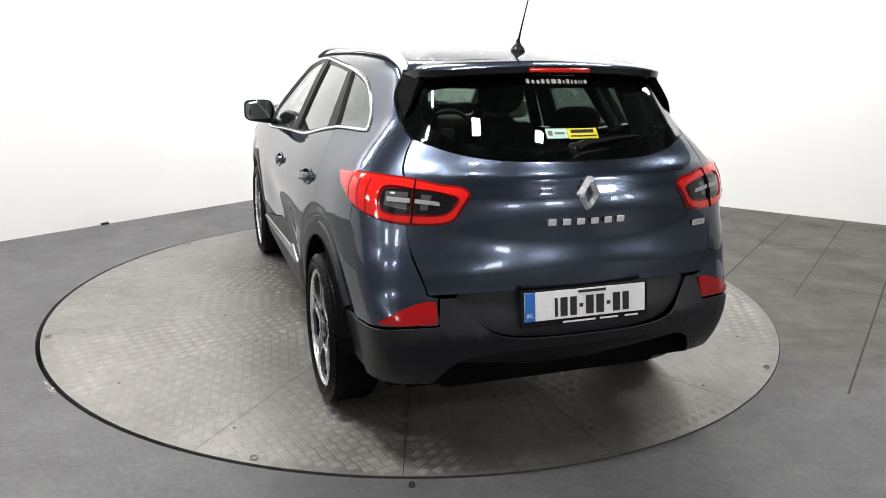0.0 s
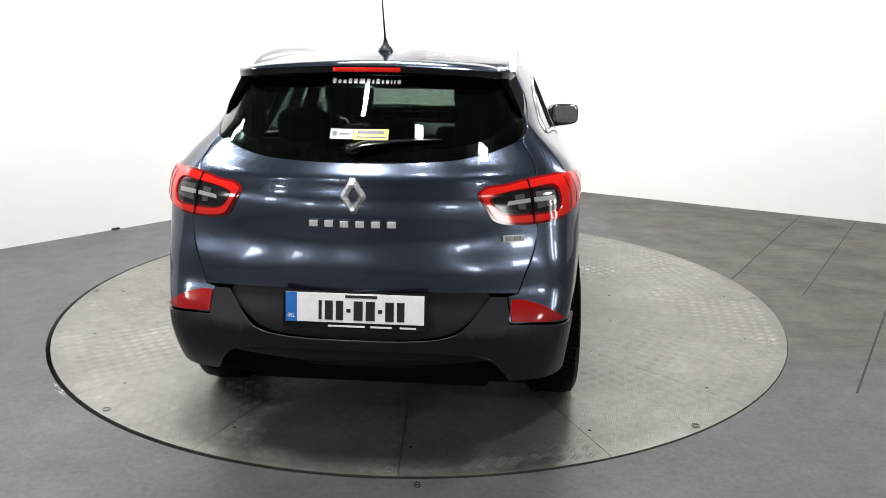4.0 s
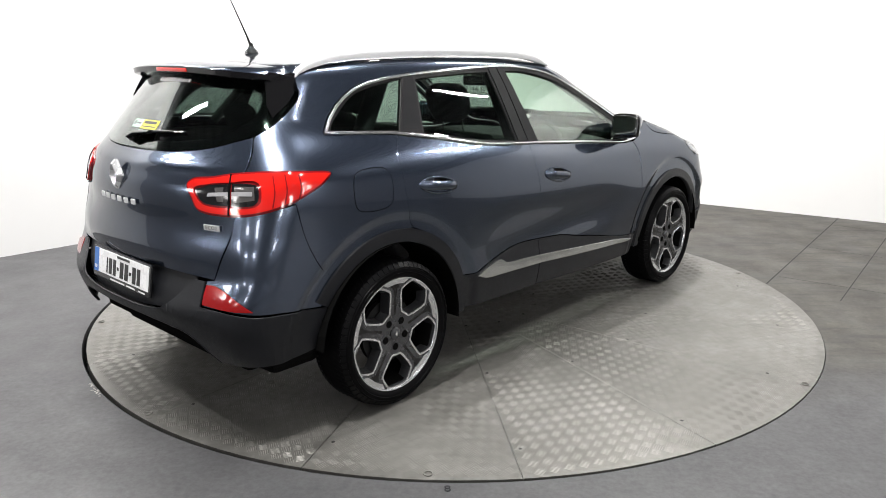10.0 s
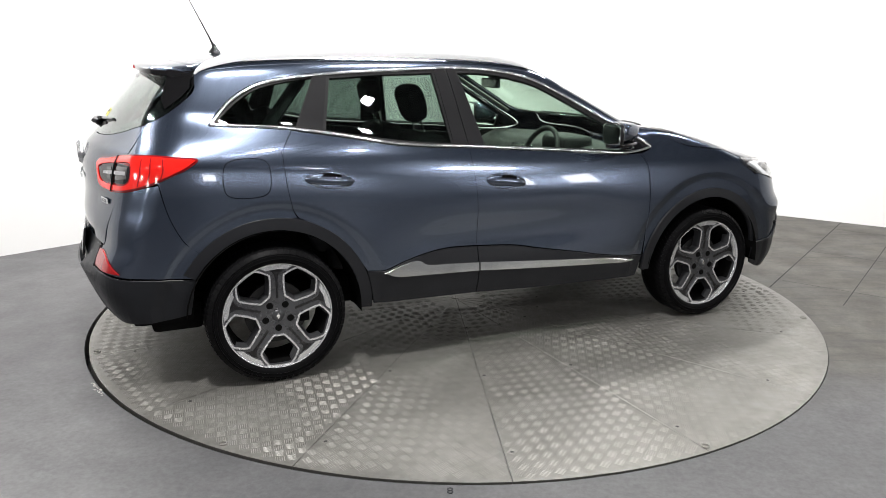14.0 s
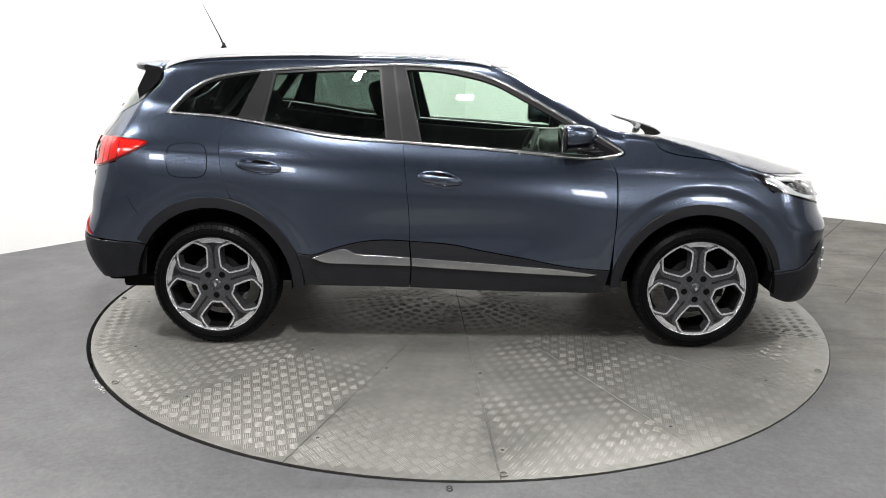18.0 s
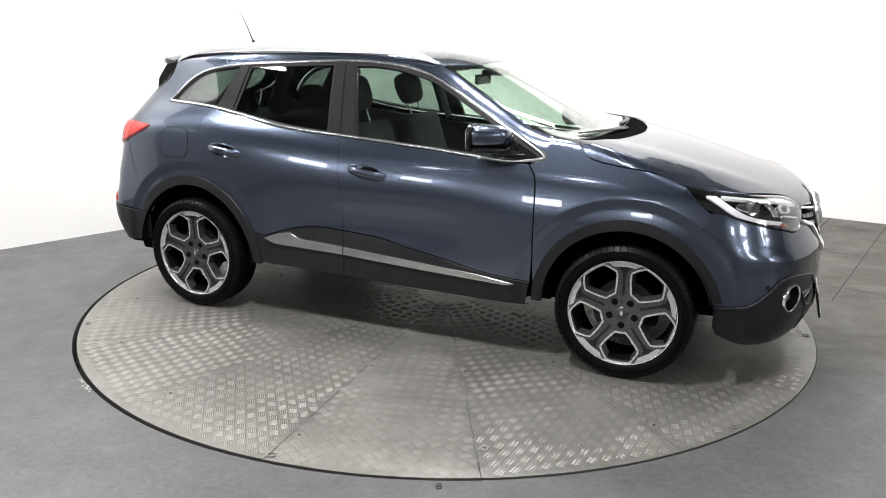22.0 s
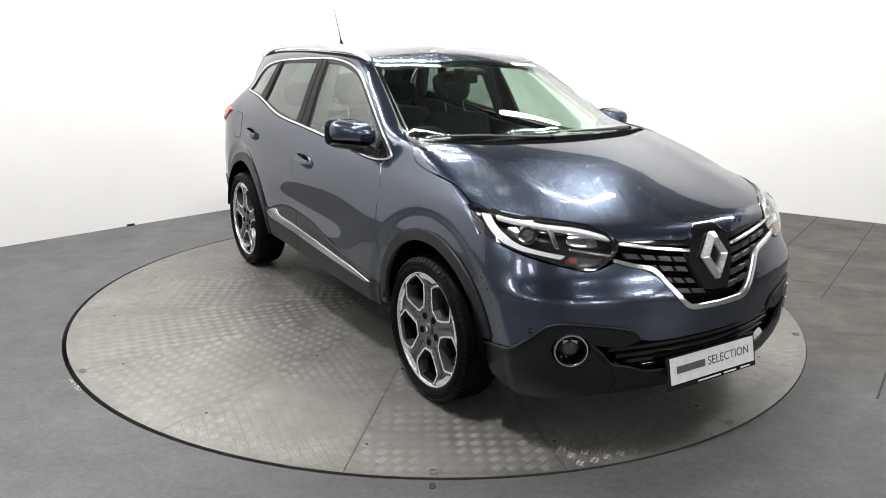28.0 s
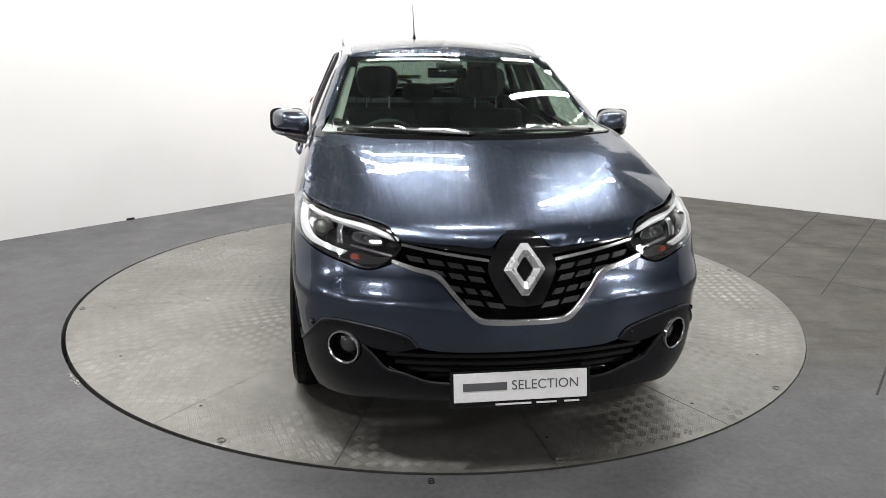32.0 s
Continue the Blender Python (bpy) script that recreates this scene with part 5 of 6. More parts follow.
for s in (-1, 1):
    bm = bmesh.new()

    def warp(p, s=s):
        f, out = (p.x + .095) / .19, p.y * s
        k = (1 - .20 * max(0, out + .05) / .15) * (1 - .28 * f)
        return Vector((p.x, p.y * (1 - .22 * f) - s * .060 * f, p.z * k + .010 * out / .1))
    super_ball(bm, (.633, s * .926, 1.172), (.095, .098, .076), .62, warp=warp)
    mirror = part("door_mirror", bm, PAINT, car, "body-coloured door mirror on a black foot", smooth=70)
    bm = bmesh.new()
    super_ball(bm, (.633, s * .924, 1.106), (.090, .094, .022), .55, warp=warp)
    part("indicator_strip", bm, GLOSS, mirror, smooth=60)
    bm = bmesh.new()
    tube(bm, [(.64, s * .90, 1.100), (.70, s * .85, 1.088), (.76, s * .80, 1.082)], [.024, .026, .022], 12, scale=(1.5, .8))
    part("foot", bm, GLOSS, mirror, smooth=60)
    bm = bmesh.new()
    super_ball(bm, (.548, s * .924, 1.170), (.012, .092, .067), .45)
    part("mirror_rim", bm, GLOSS, mirror, smooth=60)
    bm = bmesh.new()
    super_ball(bm, (.5365, s * .924, 1.170), (.004, .083, .058), .4)
    part("mirror_glass", bm, MIRROR, mirror, smooth=30)

# door handles
for d, (x0, x1, z0, z1) in zip((0, 1), ((-.200, .030, .953, .925), (-1.165, -.925, 1.012, .988))):
    for i, s in enumerate((-1, 1)):
        door = doors[d][i]
        ys = lambda x, z: s * float(side_y(np.array(x), np.array(z)))
        bm = bmesh.new()
        path, rad = [], []
        for k in range(13):
            u = k / 12
            x, z = x0 + (x1 - x0) * u, z0 + (z1 - z0) * u
            lift = .026 * min(1, 4 * u, 4 * (1 - u)) ** .6
            path.append((x, ys(x, z) + s * (lift - .004), z))
            rad.append(.0165 if 0 < k < 12 else .008)
        tube(bm, path, rad, 12, scale=(.62, 1.25))
        part("door_handle", bm, PAINT, door, smooth=60)
        bm = bmesh.new()
        xc, zc = (x0 + x1) / 2, (z0 + z1) / 2
        ring = []
        for k in range(41):
            a = k * math.tau / 40
            u, w = .112 * math.cos(a), .036 * math.sin(a)
            x, z = xc + u, zc + w + u * (z1 - z0) / (x1 - x0)
            ring.append((x, ys(x, z) + s * .001, z))
        tube(bm, ring, .006, 8, cap=False)
        part("handle_rim", bm, PAINT, door, smooth=60)
        # the door has no hollow: a black dome holds the recess's shade
        bm = bmesh.new()
        super_ball(bm, (xc + .008, ys(xc, zc) - s * .003, zc), (.060, .0065, .036), .95)
        part("recess_shade", bm, MATT, door, smooth=60)

# wipers
def arm(pts, r, w=2.2):
    bm = bmesh.new()
    tube(bm, pts, r, 8, scale=(w, 1))
    return bm


rear_wiper = part("rear_wiper", arm([(-2.054, .022, 1.240), (-2.050, -.02, 1.258), (-2.038, -.12, 1.266)], [.016, .013, .009]), GLOSS, car, smooth=60)
part("blade", arm([(-2.040, -.03, 1.262), (-2.015, -.16, 1.268), (-1.978, -.30, 1.272)], [.006, .008, .004]), GLOSS, rear_wiper, smooth=60)
bm = bmesh.new()
super_ball(bm, (-2.050, .022, 1.238), (.022, .026, .022), .8)
part("pivot_cap", bm, GLOSS, rear_wiper, smooth=60)
for (xa, ya), (xb, yb) in (((1.125, -.02), (1.000, -.56)), ((1.015, .630), (1.080, .14))):
    pts = [(xa + (xb - xa) * u + .02 * math.sin(math.pi * u), ya + (yb - ya) * u) for u in (0, .25, .5, .75, 1)]
    w = part("windscreen_wiper", arm([(x, y, top_z(x, y) + (.000, .004, .008, .010, .008)[k]) for k, (x, y) in enumerate(pts)], [.010, .008, .007, .006, .004]), CLAD, car, "black windscreen wiper", smooth=60)
    part("blade", arm([(x - .012, y, top_z(x - .012, y) + .005) for x, y in pts], [.004, .006, .006, .006, .004], 1.2), RUBBER, w, smooth=60)
    bm = bmesh.new()
    super_ball(bm, (xa, ya, top_z(xa, ya) + .000), (.024, .020, .012), .8)
    part("pivot_cap", bm, GLOSS, w, smooth=60)


# wheels
def wheel_parts():
    """A wheel round the y axis, its outer face towards minus y, centre at 0."""
    wheel = new("wheel")
    wheel.parent = car
    bm = bmesh.new()
    lathe(bm, [(.258, -.074), (.2665, -.094), (.273, -.104), (.285, -.1115), (.306, -.111), (.322, -.104), (.334, -.092), (.341, -.074), (.3425, -.04), (.3425, .04), (.341, .074), (.334, .092), (.310, .110), (.25, .108), (.236, .08)], 96)
    tyre = part("tyre", bm, RUBBER, wheel, "black low-profile road tyre", smooth=50)
    bm = bmesh.new()
    for k in range(80):
        a = k * math.tau / 80
        for sgn in (-1, 1):
            r = box(bm, (-.0035, -.022, -.002), (.0035, .022, .0012))
            bmesh.ops.transform(bm, verts=r, matrix=Matrix.Rotation(-a, 4, "Y") @ Matrix.Translation((0, sgn * .068, .3405)) @ Matrix.Rotation(-sgn * .20, 4, "X") @ Matrix.Rotation(sgn * .5, 4, "Z"))
    # shoulder blocks over the edge of the sidewall
    for k in range(66):
        a = (k + .3) * math.tau / 66
        r = box(bm, (-.0132, -.0022, -.0125), (.0132, .0022, .0125))
        bmesh.ops.transform(bm, verts=r, matrix=Matrix.Rotation(-a, 4, "Y") @ Matrix.Translation((0, -.1005, .3265)) @ Matrix.Rotation(-.66, 4, "X") @ Matrix.Rotation(.10, 4, "Y"))
    part("tread", bm, TREADRUBBER, tyre)["kind"] = "stuff"
    for r0, w in ((.2945, .0016), (.3105, .0012)):
        bm = bmesh.new()
        lathe(bm, [(r0 - w, -.1105), (r0, -.1135), (r0 + w, -.1105)], 96)
        part("sidewall_rib", bm, TREADRUBBER, tyre, smooth=60)
    bm = bmesh.new()
    lathe(bm, [(.2575, -.097), (.2565, -.101), (.2525, -.100), (.249, -.084)], 80)
    rim = part("rim", bm, ALLOY, wheel, smooth=40)
    bm = bmesh.new()
    lathe(bm, [(.249, -.084), (.236, -.076), (.226, -.04), (.220, .08)], 80)
    part("barrel", bm, MATT, rim, smooth=40)
    rim.scale = (1.045, 1, 1.045)
    # face with five windows
    win = [(.094, .0), (.094, .026), (.1, .034), (.174, .091), (.187, .092), (.244, .058), (.249, .045), (.2515, .0)]
    win = win + [(r, -t) for r, t in win[-2:0:-1]]
    circle = np.array([(.2525 * math.cos(k * math.tau / 100), .2525 * math.sin(k * math.tau / 100)) for k in range(100)])
    def turned(pts, a):
        c, s = math.cos(a), math.sin(a)
        return np.array([(x * c - y * s, x * s + y * c) for x, y in pts])
    angs = [math.radians(-90 + 72 * k) for k in range(5)]
    hole = outline(win, 3)
    def depth(x, y):
        r = np.hypot(x, y)
        return -.088 + .010 * np.clip((.24 - r) / .24, 0, 1)
    def sheet(nm, poly, holes, m, lift, thick, par, step=.03, dark=None):
        v, f = net(np.array(poly), (step, step), holes)
        bm = bmesh.new()
        d = depth(v[:, 0], v[:, 1]) - lift
        up = [bm.verts.new((x, q, z)) for (x, z), q in zip(v, d)]
        dn = [bm.verts.new((x, q + thick, z)) for (x, z), q in zip(v, d)]
        cnt = set()
        for q in f:
            bm.faces.new([up[i] for i in q])
            for a, b in zip(q, q[1:] + q[:1]):
                cnt.add((a, b))
        for a, b in cnt:
            if (b, a) not in cnt:
                bm.faces.new((up[b], up[a], dn[a], dn[b]))
        bmesh.ops.recalc_face_normals(bm, faces=bm.faces)
        return part(nm, bm, m, par)
    face = sheet("spoke_face", circle, [turned(inset(hole, .006), a) for a in angs], ALLOYDARK, 0, .03, wheel)
    for a in angs:
        ringo, ringi = turned(hole, a), turned(inset(hole, .0088), a)
        sheet("spoke_edge", ringo, [ringi], ALLOY, .0045, .010, face, .05)
        # stepped inner wall of the window
        bm = bmesh.new()
        rows = []
        for ins, dy in ((.0095, -.003), (.0125, .009), (.0130, .013), (.0160, .024), (.0165, .028), (.020, .046)):
            ring = turned(inset(hole, ins), a)
            rows.append([bm.verts.new((x, depth(x, z) + dy, z)) for x, z in ring])
        for p, q in zip(rows, rows[1:]):
            for k in range(len(p)):
                bm.faces.new((p[k - 1], p[k], q[k], q[k - 1]))
        bmesh.ops.recalc_face_normals(bm, faces=bm.faces)
        part("window_wall", bm, WELL, face)
        # bright lip outside the window
        tip = turned(outline([(.2375, .074, 1), (.2465, .040), (.2495, 0), (.2465, -.040), (.2375, -.074, 1), (.224, -.050, 1), (.2290, 0), (.224, .050, 1)], 3), a + radians(36))
        sheet("rim_lip", tip, [], ALLOY, .0055, .010, face, .05)
    for k in range(5):
        a = radians(-90 + 36 + 72 * k)
        groove = turned(outline([(.085, .006, 1), (.20, .010), (.222, .030, 1), (.226, 0), (.222, -.030, 1), (.20, -.010), (.085, -.006, 1)], 3), a)
        sheet("spoke_groove", groove, [], GLOSS, .0008, .003, face, .05)
    for k in range(5):
        a = math.radians(-90 + 72 * k)
        bm = bmesh.new()
        # flat black disc on the face: the hole's shade drawn as colour
        lathe(bm, [(.0165, -.0005), (.0155, -.0025), (.0005, -.0025)], 18)
        ob = part("bolt_hole_shade", bm, MATT, face)
        ob.location = (.062 * math.cos(a), -.0815, .062 * math.sin(a))
    bm = bmesh.new()
    lathe(bm, [(.0005, -.0055), (.020, -.0045), (.026, .0), (.030, .004)], 28)
    face.scale = (1.045, 1, 1.045)
    cap = part("centre_cap", bm, WELL, wheel, smooth=50)
    cap.location = (0, -.086, 0)
    bm = bmesh.new()
    for pts in (((0, .015), (.009, 0), (0, -.015), (-.009, 0)),):
        vs = [bm.verts.new((x, -.0065, z)) for x, z in pts] + [bm.verts.new((x, -.004, z)) for x, z in pts]
        bm.faces.new(vs[:4])
        for k in range(4):
            bm.faces.new((vs[k], vs[(k + 1) % 4], vs[4 + (k + 1) % 4], vs[4 + k]))
    part("cap_mark", bm, CHROME, cap)
    bm = bmesh.new()
    lathe(bm, [(.06, -.03), (.155, -.03), (.155, -.005), (.06, -.005)], 48)
    part("brake_disc", bm, DISC, wheel)
    bm = bmesh.new()
    box(bm, (.08, -.05, -.06), (.165, .02, .06), .012)
    part("brake_caliper", bm, MATT, wheel)
    return wheel


wheel = wheel_parts()
wheel.matrix_basis = pose(-1.323, -.776, .3425)
copy_thing(wheel, pose(1.323, -.776, .3425))
copy_thing(wheel, pose(-1.323, .776, .3425, 0, 0, 180))
copy_thing(wheel, pose(1.323, .776, .3425, 0, 0, 180))


# ---- cabin ----
def soft_box(bm, lo, hi, bevel, m=None):
    return box(bm, lo, hi, bevel, m, seg=4)


def seat(x, y):
    bm = bmesh.new()
    soft_box(bm, (x - .26, y - .25, .44), (x + .27, y + .25, .62), .06)
    s = part("front_seat", bm, CLOTH, car, "dark cloth front seat with a headrest", smooth=50)
    bm = bmesh.new()
    m = Matrix.Translation((x - .25, y, .56)) @ Matrix.Rotation(radians(-17), 4, "Y")
    soft_box(bm, (-.08, -.25, 0), (.07, .25, .62), .06, m)
    part("backrest", bm, CLOTH, s, smooth=50)
    bm = bmesh.new()
    super_ball(bm, (0, 0, 0), (.055, .140, .105), .55, warp=lambda p: Vector((p.x, p.y * (1 - .18 * (p.z < 0) * abs(p.z) / .105), p.z)))
    bmesh.ops.transform(bm, matrix=m @ Matrix.Translation((0, 0, .80)), verts=bm.verts)
    part("headrest", bm, CLOTH, s, smooth=50)
    for d in (-.075, .075):
        bm = bmesh.new()
        tube(bm, [m @ Vector((0, d, .60)), m @ Vector((0, d, .74))], .006, 8)
        part("headrest_post", bm, CHROME, s, smooth=60)


for y in (-.37, .37):
    seat(.05, y)
bm = bmesh.new()
soft_box(bm, (-.98, -.62, .46), (-.50, .62, .64), .06)
bench = part("rear_bench", bm, CLOTH, car, "dark cloth rear bench", smooth=50)
m = Matrix.Translation((-.98, 0, .58)) @ Matrix.Rotation(radians(-22), 4, "Y")
bm = bmesh.new()
soft_box(bm, (-.07, -.62, 0), (.07, .62, .58), .06, m)
part("backrest", bm, CLOTH, bench, smooth=50)
for y in (-.42, 0, .42):
    bm = bmesh.new()
    k = .03 if y == 0 else 0
    super_ball(bm, (0, 0, 0), (.05, .125, .082 - k * .5), .6)
    bmesh.ops.transform(bm, matrix=m @ Matrix.Translation((0, y, .715 - k * 1.3)), verts=bm.verts)
    part("headrest", bm, CLOTH, bench, smooth=50)
    for d in (-.06, .06):
        bm = bmesh.new()
        tube(bm, [m @ Vector((0, y + d, .55)), m @ Vector((0, y + d, .66))], .006, 8)
        part("headrest_post", bm, CHROME, bench, smooth=60)

# dashboard with a hooded dial and the steering wheel on the right
bm = bmesh.new()
prof = [(.98, 1.00), (.90, 1.06), (.74, 1.075), (.60, 1.06), (.52, 1.02), (.49, .92), (.52, .70), (.60, .50)]
cols = []
for i in range(15):
    y = -.70 + 1.4 * i / 14
    e = abs(y / .7)
    cols.append([bm.verts.new((x - .10 * e ** 2.5 * (x > .7), y, z - .03 * e ** 4)) for x, z in prof])
for p, q in zip(cols, cols[1:]):
    for k in range(len(prof) - 1):
        bm.faces.new((p[k], q[k], q[k + 1], p[k + 1]))
bmesh.ops.recalc_face_normals(bm, faces=bm.faces)
dash = part("dashboard", bm, TRIM, car, smooth=50)
bm = bmesh.new()
soft_box(bm, (.50, -.53, 1.00), (.70, -.21, 1.115), .05)
part("dial_hood", bm, TRIM, dash, smooth=50)
bm = bmesh.new()
soft_box(bm, (.47, -.10, .62), (.60, .13, 1.02), .03)
part("centre_stack", bm, GLOSS, dash, smooth=50)
mw = Matrix.Translation((.40, -.37, .985)) @ Matrix.Rotation(radians(-68), 4, "Y")
bm = bmesh.new()
ring = [mw @ Vector((.185 * math.cos(k * math.tau / 40), .185 * math.sin(k * math.tau / 40), 0)) for k in range(41)]
tube(bm, ring, .0155, 10, cap=False)
sw = part("steering_wheel", bm, TRIM, car, "black three-spoke steering wheel", smooth=60)
bm = bmesh.new()
soft_box(bm, (-.06, -.075, -.03), (.06, .075, .02), .02, mw)
part("airbag_cover", bm, TRIM, sw, smooth=50)
for a in (90, 270, 180):
    bm = bmesh.new()
    d = Vector((math.cos(radians(a)), math.sin(radians(a)), 0))
    tube(bm, [mw @ (d * .05), mw @ (d * .18)], .013, 8)
    part("spoke", bm, SATIN, sw, smooth=60)
bm = bmesh.new()
tube(bm, [(.42, -.37, .975), (.62, -.37, .90)], .03, 10)
part("column", bm, TRIM, sw, smooth=60)

# lining: roof, doors, floor, boot
skin("headliner", outline(both([(.29, 0), (.27, -.3), (.19, -.53), (-.8, -.53), (-1.52, -.52), (-1.66, 0)])), lay_top, HEADLINE, car, lift=-.045, gap=0, step=.10, thick=.01)
DOORCARD = outline([(.80, .38, 1), (.80, 1.02), (.3, 1.06), (-.28, 1.105), (-.9, 1.17), (-1.25, 1.215), (-1.60, 1.23, 1), (-1.60, .78, 1), (-.95, .72), (-.80, .36, 1)], 4)
skin("door_lining", DOORCARD, lay_side, TRIM, car, mirror=True, lift=-.055, gap=0, step=.10, thick=.012)
bm = bmesh.new()
box(bm, (-1.98, -.66, .30), (.95, .66, .44), .02)
part("cabin_floor", bm, MATT, car)
bm = bmesh.new()
soft_box(bm, (-1.86, -.60, 1.10), (-1.24, .60, 1.125), .01)
part("parcel_shelf", bm, TRIM, car)
bm = bmesh.new()
box(bm, (.92, -.62, .40), (1.05, .62, .98), .02)
part("bulkhead", bm, MATT, car)
# inner faces of the pillars
for s in (-1, 1):
    for a, b, r in (((.72, .70, 1.19), (.26, .60, 1.44), .024), ((-.27, .74, 1.12), (-.33, .60, 1.49), .040), ((-1.30, .67, 1.22), (-1.10, .575, 1.46), .05), ((-1.66, .60, 1.22), (-1.50, .54, 1.48), .07)):
        bm = bmesh.new()
        tube(bm, [(a[0], s * (a[1] - .045), a[2]), (b[0], s * (b[1] - .04), b[2])], r, 10, scale=(1, .45))
        part("pillar_lining", bm, HEADLINE if a[0] > .5 else TRIM, car, smooth=60)
bm = bmesh.new()
soft_box(bm, (.235, -.115, 1.385), (.26, .115, 1.445), .015)
im = part("inside_mirror", bm, GLOSS, car, smooth=50)
bm = bmesh.new()
tube(bm, [(.25, 0, 1.43), (.30, 0, 1.48)], .010, 8)
part("mirror_stalk", bm, TRIM, im, smooth=50)
bm = bmesh.new()
soft_box(bm, (.26, -.07, 1.44), (.40, .07, 1.475), .02)
part("sensor_housing", bm, TRIM, im, smooth=50)


# ---- plates, badges and stickers ----
def on_face(x, y, z, rear, lean=0.0, turn=0.0):
    """A frame lying on the front or rear face: its x runs across, its y up, its z outwards."""
    m = Matrix(((0, 0, 1), (1, 0, 0), (0, 1, 0))).to_4x4() if not rear else Matrix(((0, 0, -1), (-1, 0, 0), (0, 1, 0))).to_4x4()
    return Matrix.Translation((x, y, z)) @ Matrix.Rotation(radians(turn), 4, "Z") @ m @ Matrix.Rotation(radians(lean), 4, "X")


def slab(name, m, lo, hi, depth, material, parent, bevel=.002, label=""):
    bm = bmesh.new()
    box(bm, (lo[0], lo[1], 0), (hi[0], hi[1], depth), bevel)
    ob = part(name, bm, material, parent, label)
    ob.matrix_basis = m
    return ob


def plate(name, m, rear):
    holder = slab(name, m, (-.274, -.078), (.274, .064), .012, GLOSS, car, .004, "number plate in a black holder")
    slab("plate_face", pose(0, 0, .0125), (-.260, -.054), (.260, .056), .003, PLATEWHITE, holder, .001)
    if rear:
        slab("country_band", pose(0, 0, .0158), (-.260, -.054), (-.217, .056), .0008, BLUE, holder, 0)
        words("letters", "IRL", .022, INKWHITE, holder, pose(-.2385, -.032, .0170))
        x = -.135
        for w in (.020, .038, .036, .024, .042, .042, .024, .040, .036):
            h = .007 if w == .024 else .036
            slab("character_bar", pose(0, 0, .0158), (x, -.008 - h, 1)[:2], (x + w - .008, -.008 + h), .001, INKBLACK, holder, 0)
            x += w + .0035
        slab("character_bar", pose(0, 0, .0158), (-.035, .040), (.085, .050), .001, INKBLACK, holder, 0)
    else:
        slab("word_bar", pose(0, 0, .0158), (-.225, -.012), (-.055, .018), .001, INKGREY, holder, 0)
        words("letters", "SELECTION", .052, INKGREY, holder, pose(.095, .003, .0158))
    for a, b in ((-.10, .04), (.06, .14), (.17, .23)):
        slab("small_print_bar", pose(0, 0, .0125), (a, -.071), (b, -.064), .001, INKWHITE, holder, 0)


plate("rear_number_plate", on_face(-2.166, .0, .663, True, -9), True)
plate("front_number_plate", on_face(2.216, -.005, .338, False, -12), False)


def on_body(lay, a, b, up):
    o, d, far = lay(np.array([a]), np.array([b]))
    p = cast(o, d, far)[0]
    return p + normals(p[None])[0] * up


# model lettering on the gate: six plain chrome bars
for k in range(6):
    y = .150 - .0575 * k
    p = on_body(lay_rear, y, .981, .004)
    slab("letter_bar", on_face(p[0] + .002, y, .981, True, 0, -y * 24), (-.016, -.012), (.016, .012), .006, SATIN, gate, .004)
p = on_body(lay_rear, -.578, .919, .004)
eco = slab("badge_plate", on_face(p[0] + .003, -.578, .919, True, 0, 17), (-.040, -.012), (.040, .012), .004, SATIN, gate, .002)
words("letters", "ECO2", .021, INKBLACK, eco, pose(0, 0, .0045), 1.2)
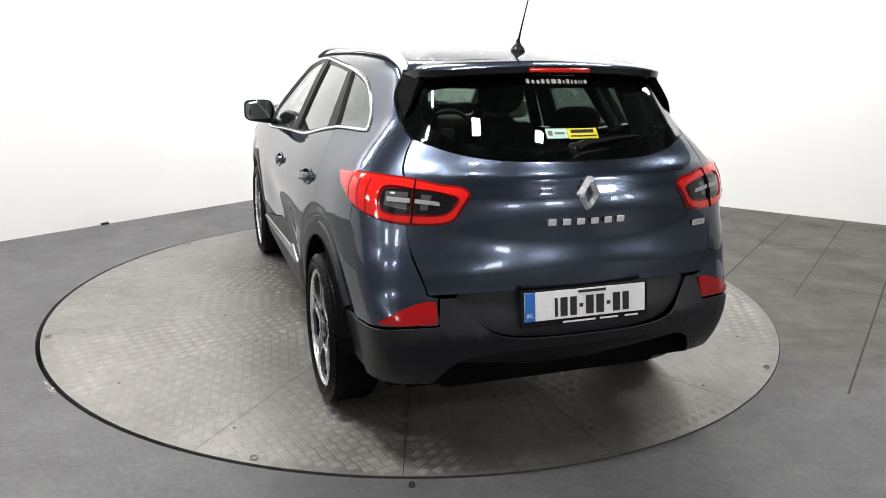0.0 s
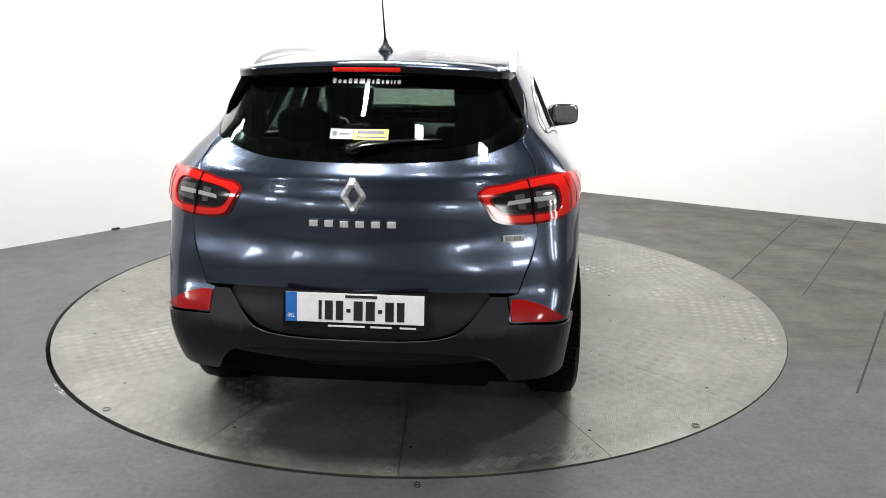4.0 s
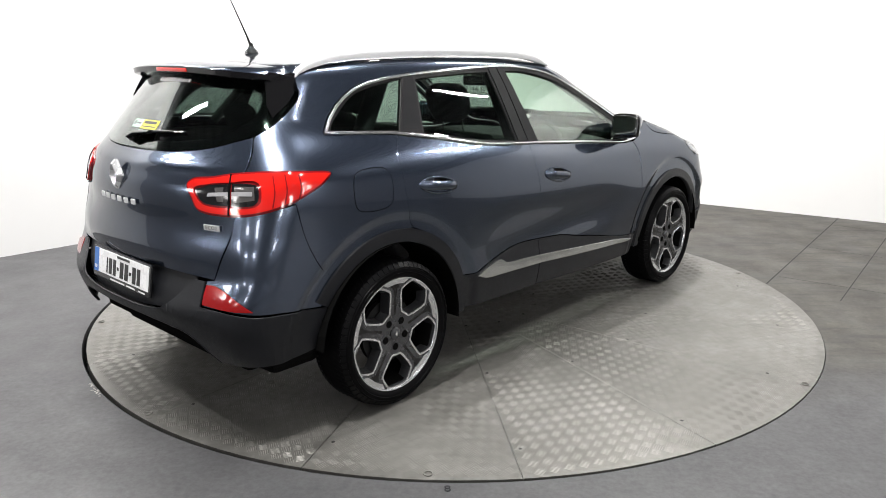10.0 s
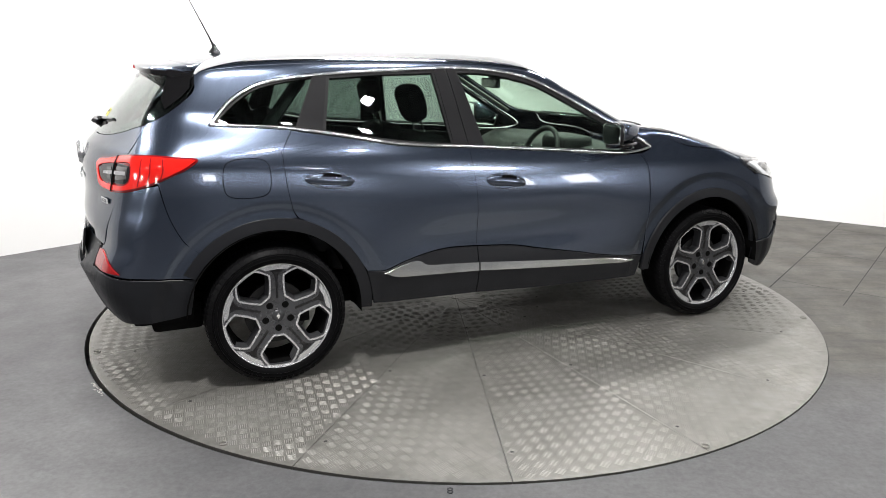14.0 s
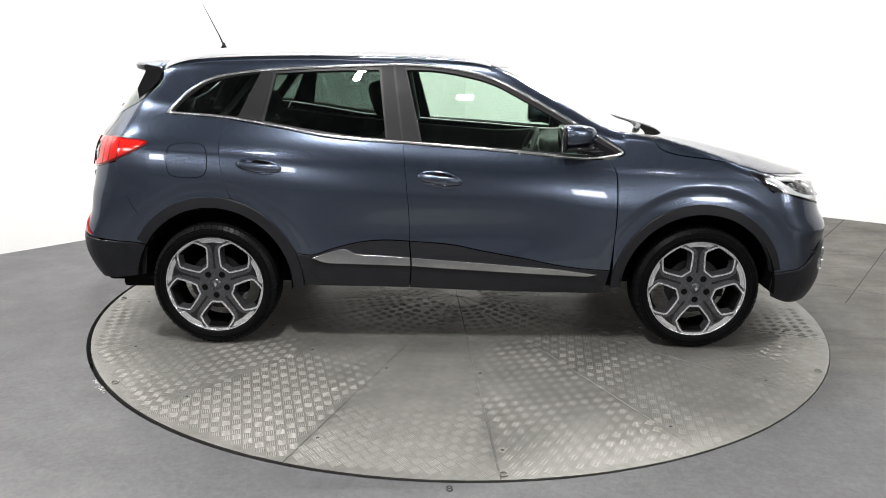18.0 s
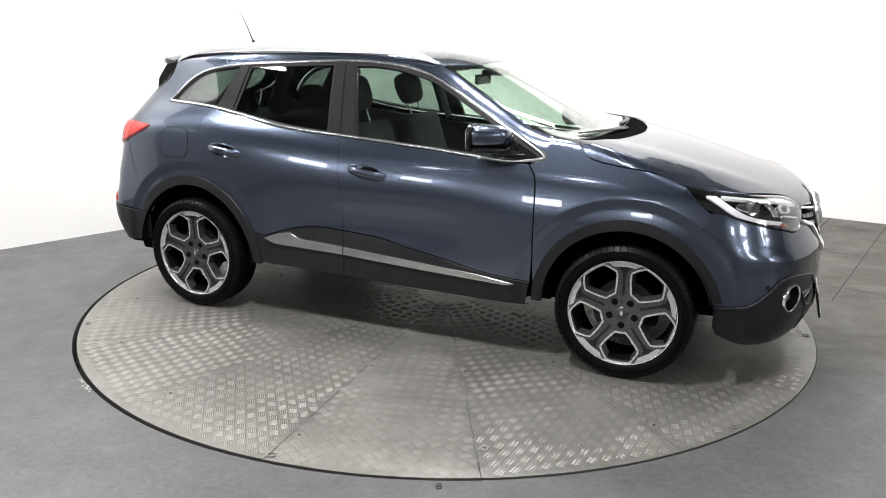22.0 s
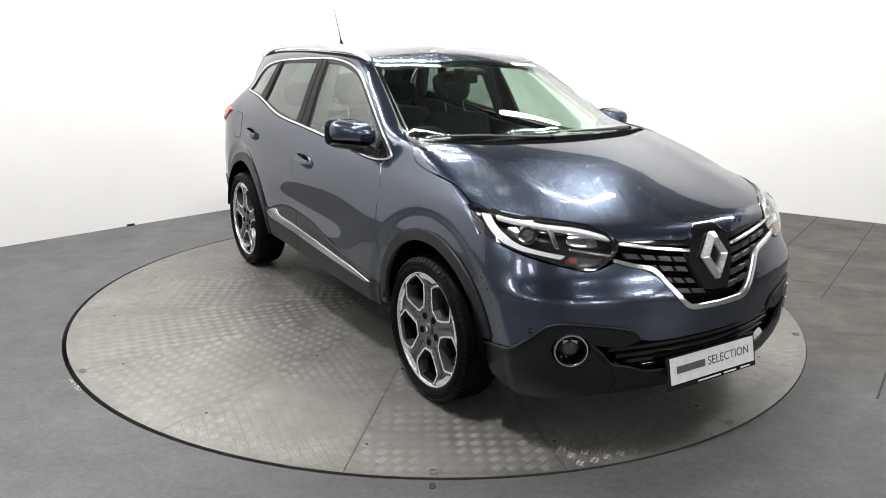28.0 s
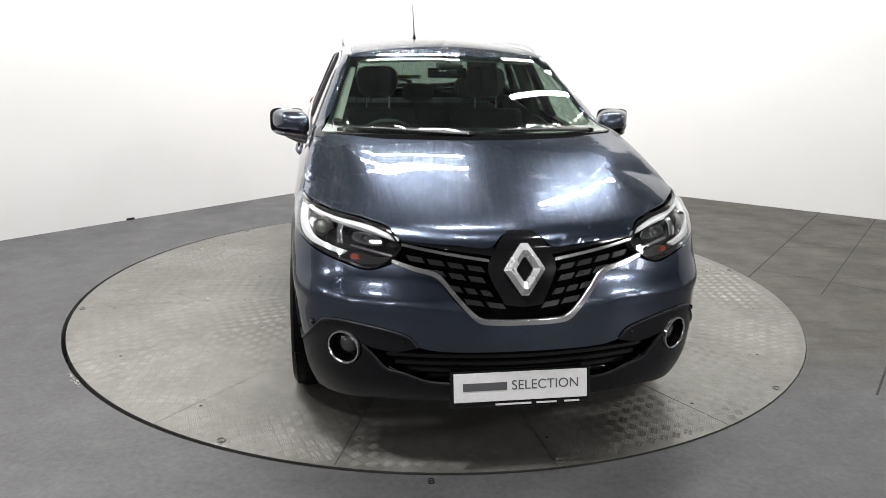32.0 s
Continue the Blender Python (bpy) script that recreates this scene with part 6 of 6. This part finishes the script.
# stickers and print on the windows
for nm, y0, y1, z0, z1, m in (("sticker", .115, .028, 1.271, 1.305, GREENSTK), ("sticker", .026, -.104, 1.269, 1.305, YELLOW)):
    skin(nm, outline([(y0, z0, 1), (y1, z0, 1), (y1, z1, 1), (y0, z1, 1)], 3), lay_rear, m, car, "small printed window sticker", lift=.0025, thick=.001, gap=0, step=.1)
for y0, y1, z0, z1, m in ((.012, -.088, 1.289, 1.300, INKBLACK), (.016, -.096, 1.276, 1.280, INKBLACK), (.080, .040, 1.285, 1.292, INKGREY), (.107, .090, 1.281, 1.297, INKGREY)):
    skin("print_bar", outline([(y0, z0, 1), (y1, z0, 1), (y1, z1, 1), (y0, z1, 1)], 3), lay_rear, m, car, lift=.0035, thick=.0008, gap=0, step=.1)
y = .135
for w in (.013, .012, .012, .013, .013, .020, .013, .007, .013, .008, .010, .004, .004, .012):
    skin("print_bar", outline([(y, 1.466, 1), (y - w, 1.466, 1), (y - w, 1.478 if w < .013 else 1.482, 1), (y, 1.478 if w < .013 else 1.482, 1)], 2), lay_rear, INKWHITE, car, lift=.004, thick=.0008, gap=0, step=.1)
    y -= w + .0085
skin("windscreen_sticker", outline([(.325, .30, 1), (.285, .50, 1), (.320, .51, 1), (.360, .31, 1)], 3), lay_top, INKWHITE, car, "white paper strip inside the windscreen", lift=.0008, thick=.001, gap=0, step=.1)


# ---- what turns ----
TURN = (
    (0.0, 107.14),
    (1.0, 101.26),
    (2.0, 95.44),
    (3.0, 89.53),
    (3.5, 86.56),
    (5.5, 74.78),
    (6.0, 71.82),
    (7.0, 65.80),
    (8.0, 59.90),
    (9.0, 54.03),
    (10.0, 48.02),
    (11.0, 41.96),
    (12.0, 35.98),
    (13.0, 30.05),
    (14.0, 24.20),
    (14.5, 21.28),
    (16.5, 9.32),
    (17.0, 6.40),
    (18.0, 0.60),
    (19.0, -5.28),
    (20.0, -11.18),
    (21.0, -16.98),
    (22.0, -22.82),
    (23.0, -28.73),
    (24.0, -34.74),
    (24.5, -37.74),
    (26.5, -49.58),
    (27.0, -52.51),
    (28.0, -58.40),
    (29.0, -64.25),
    (30.0, -70.06),
    (31.0, -75.92),
    (32.0, -81.71),
)


def motions():
    walk(table, [(t, pose(0, 0, 0, 0, 0, a)) for t, a in TURN])
    rows = []
    for t, a in TURN:
        p = Matrix.Rotation(radians(a), 3, "Z") @ Vector((-.0218, .0057, 0))
        rows.append((t, pose(p.x, p.y, 0, 0, 0, a)))
    walk(car, rows)


motions()
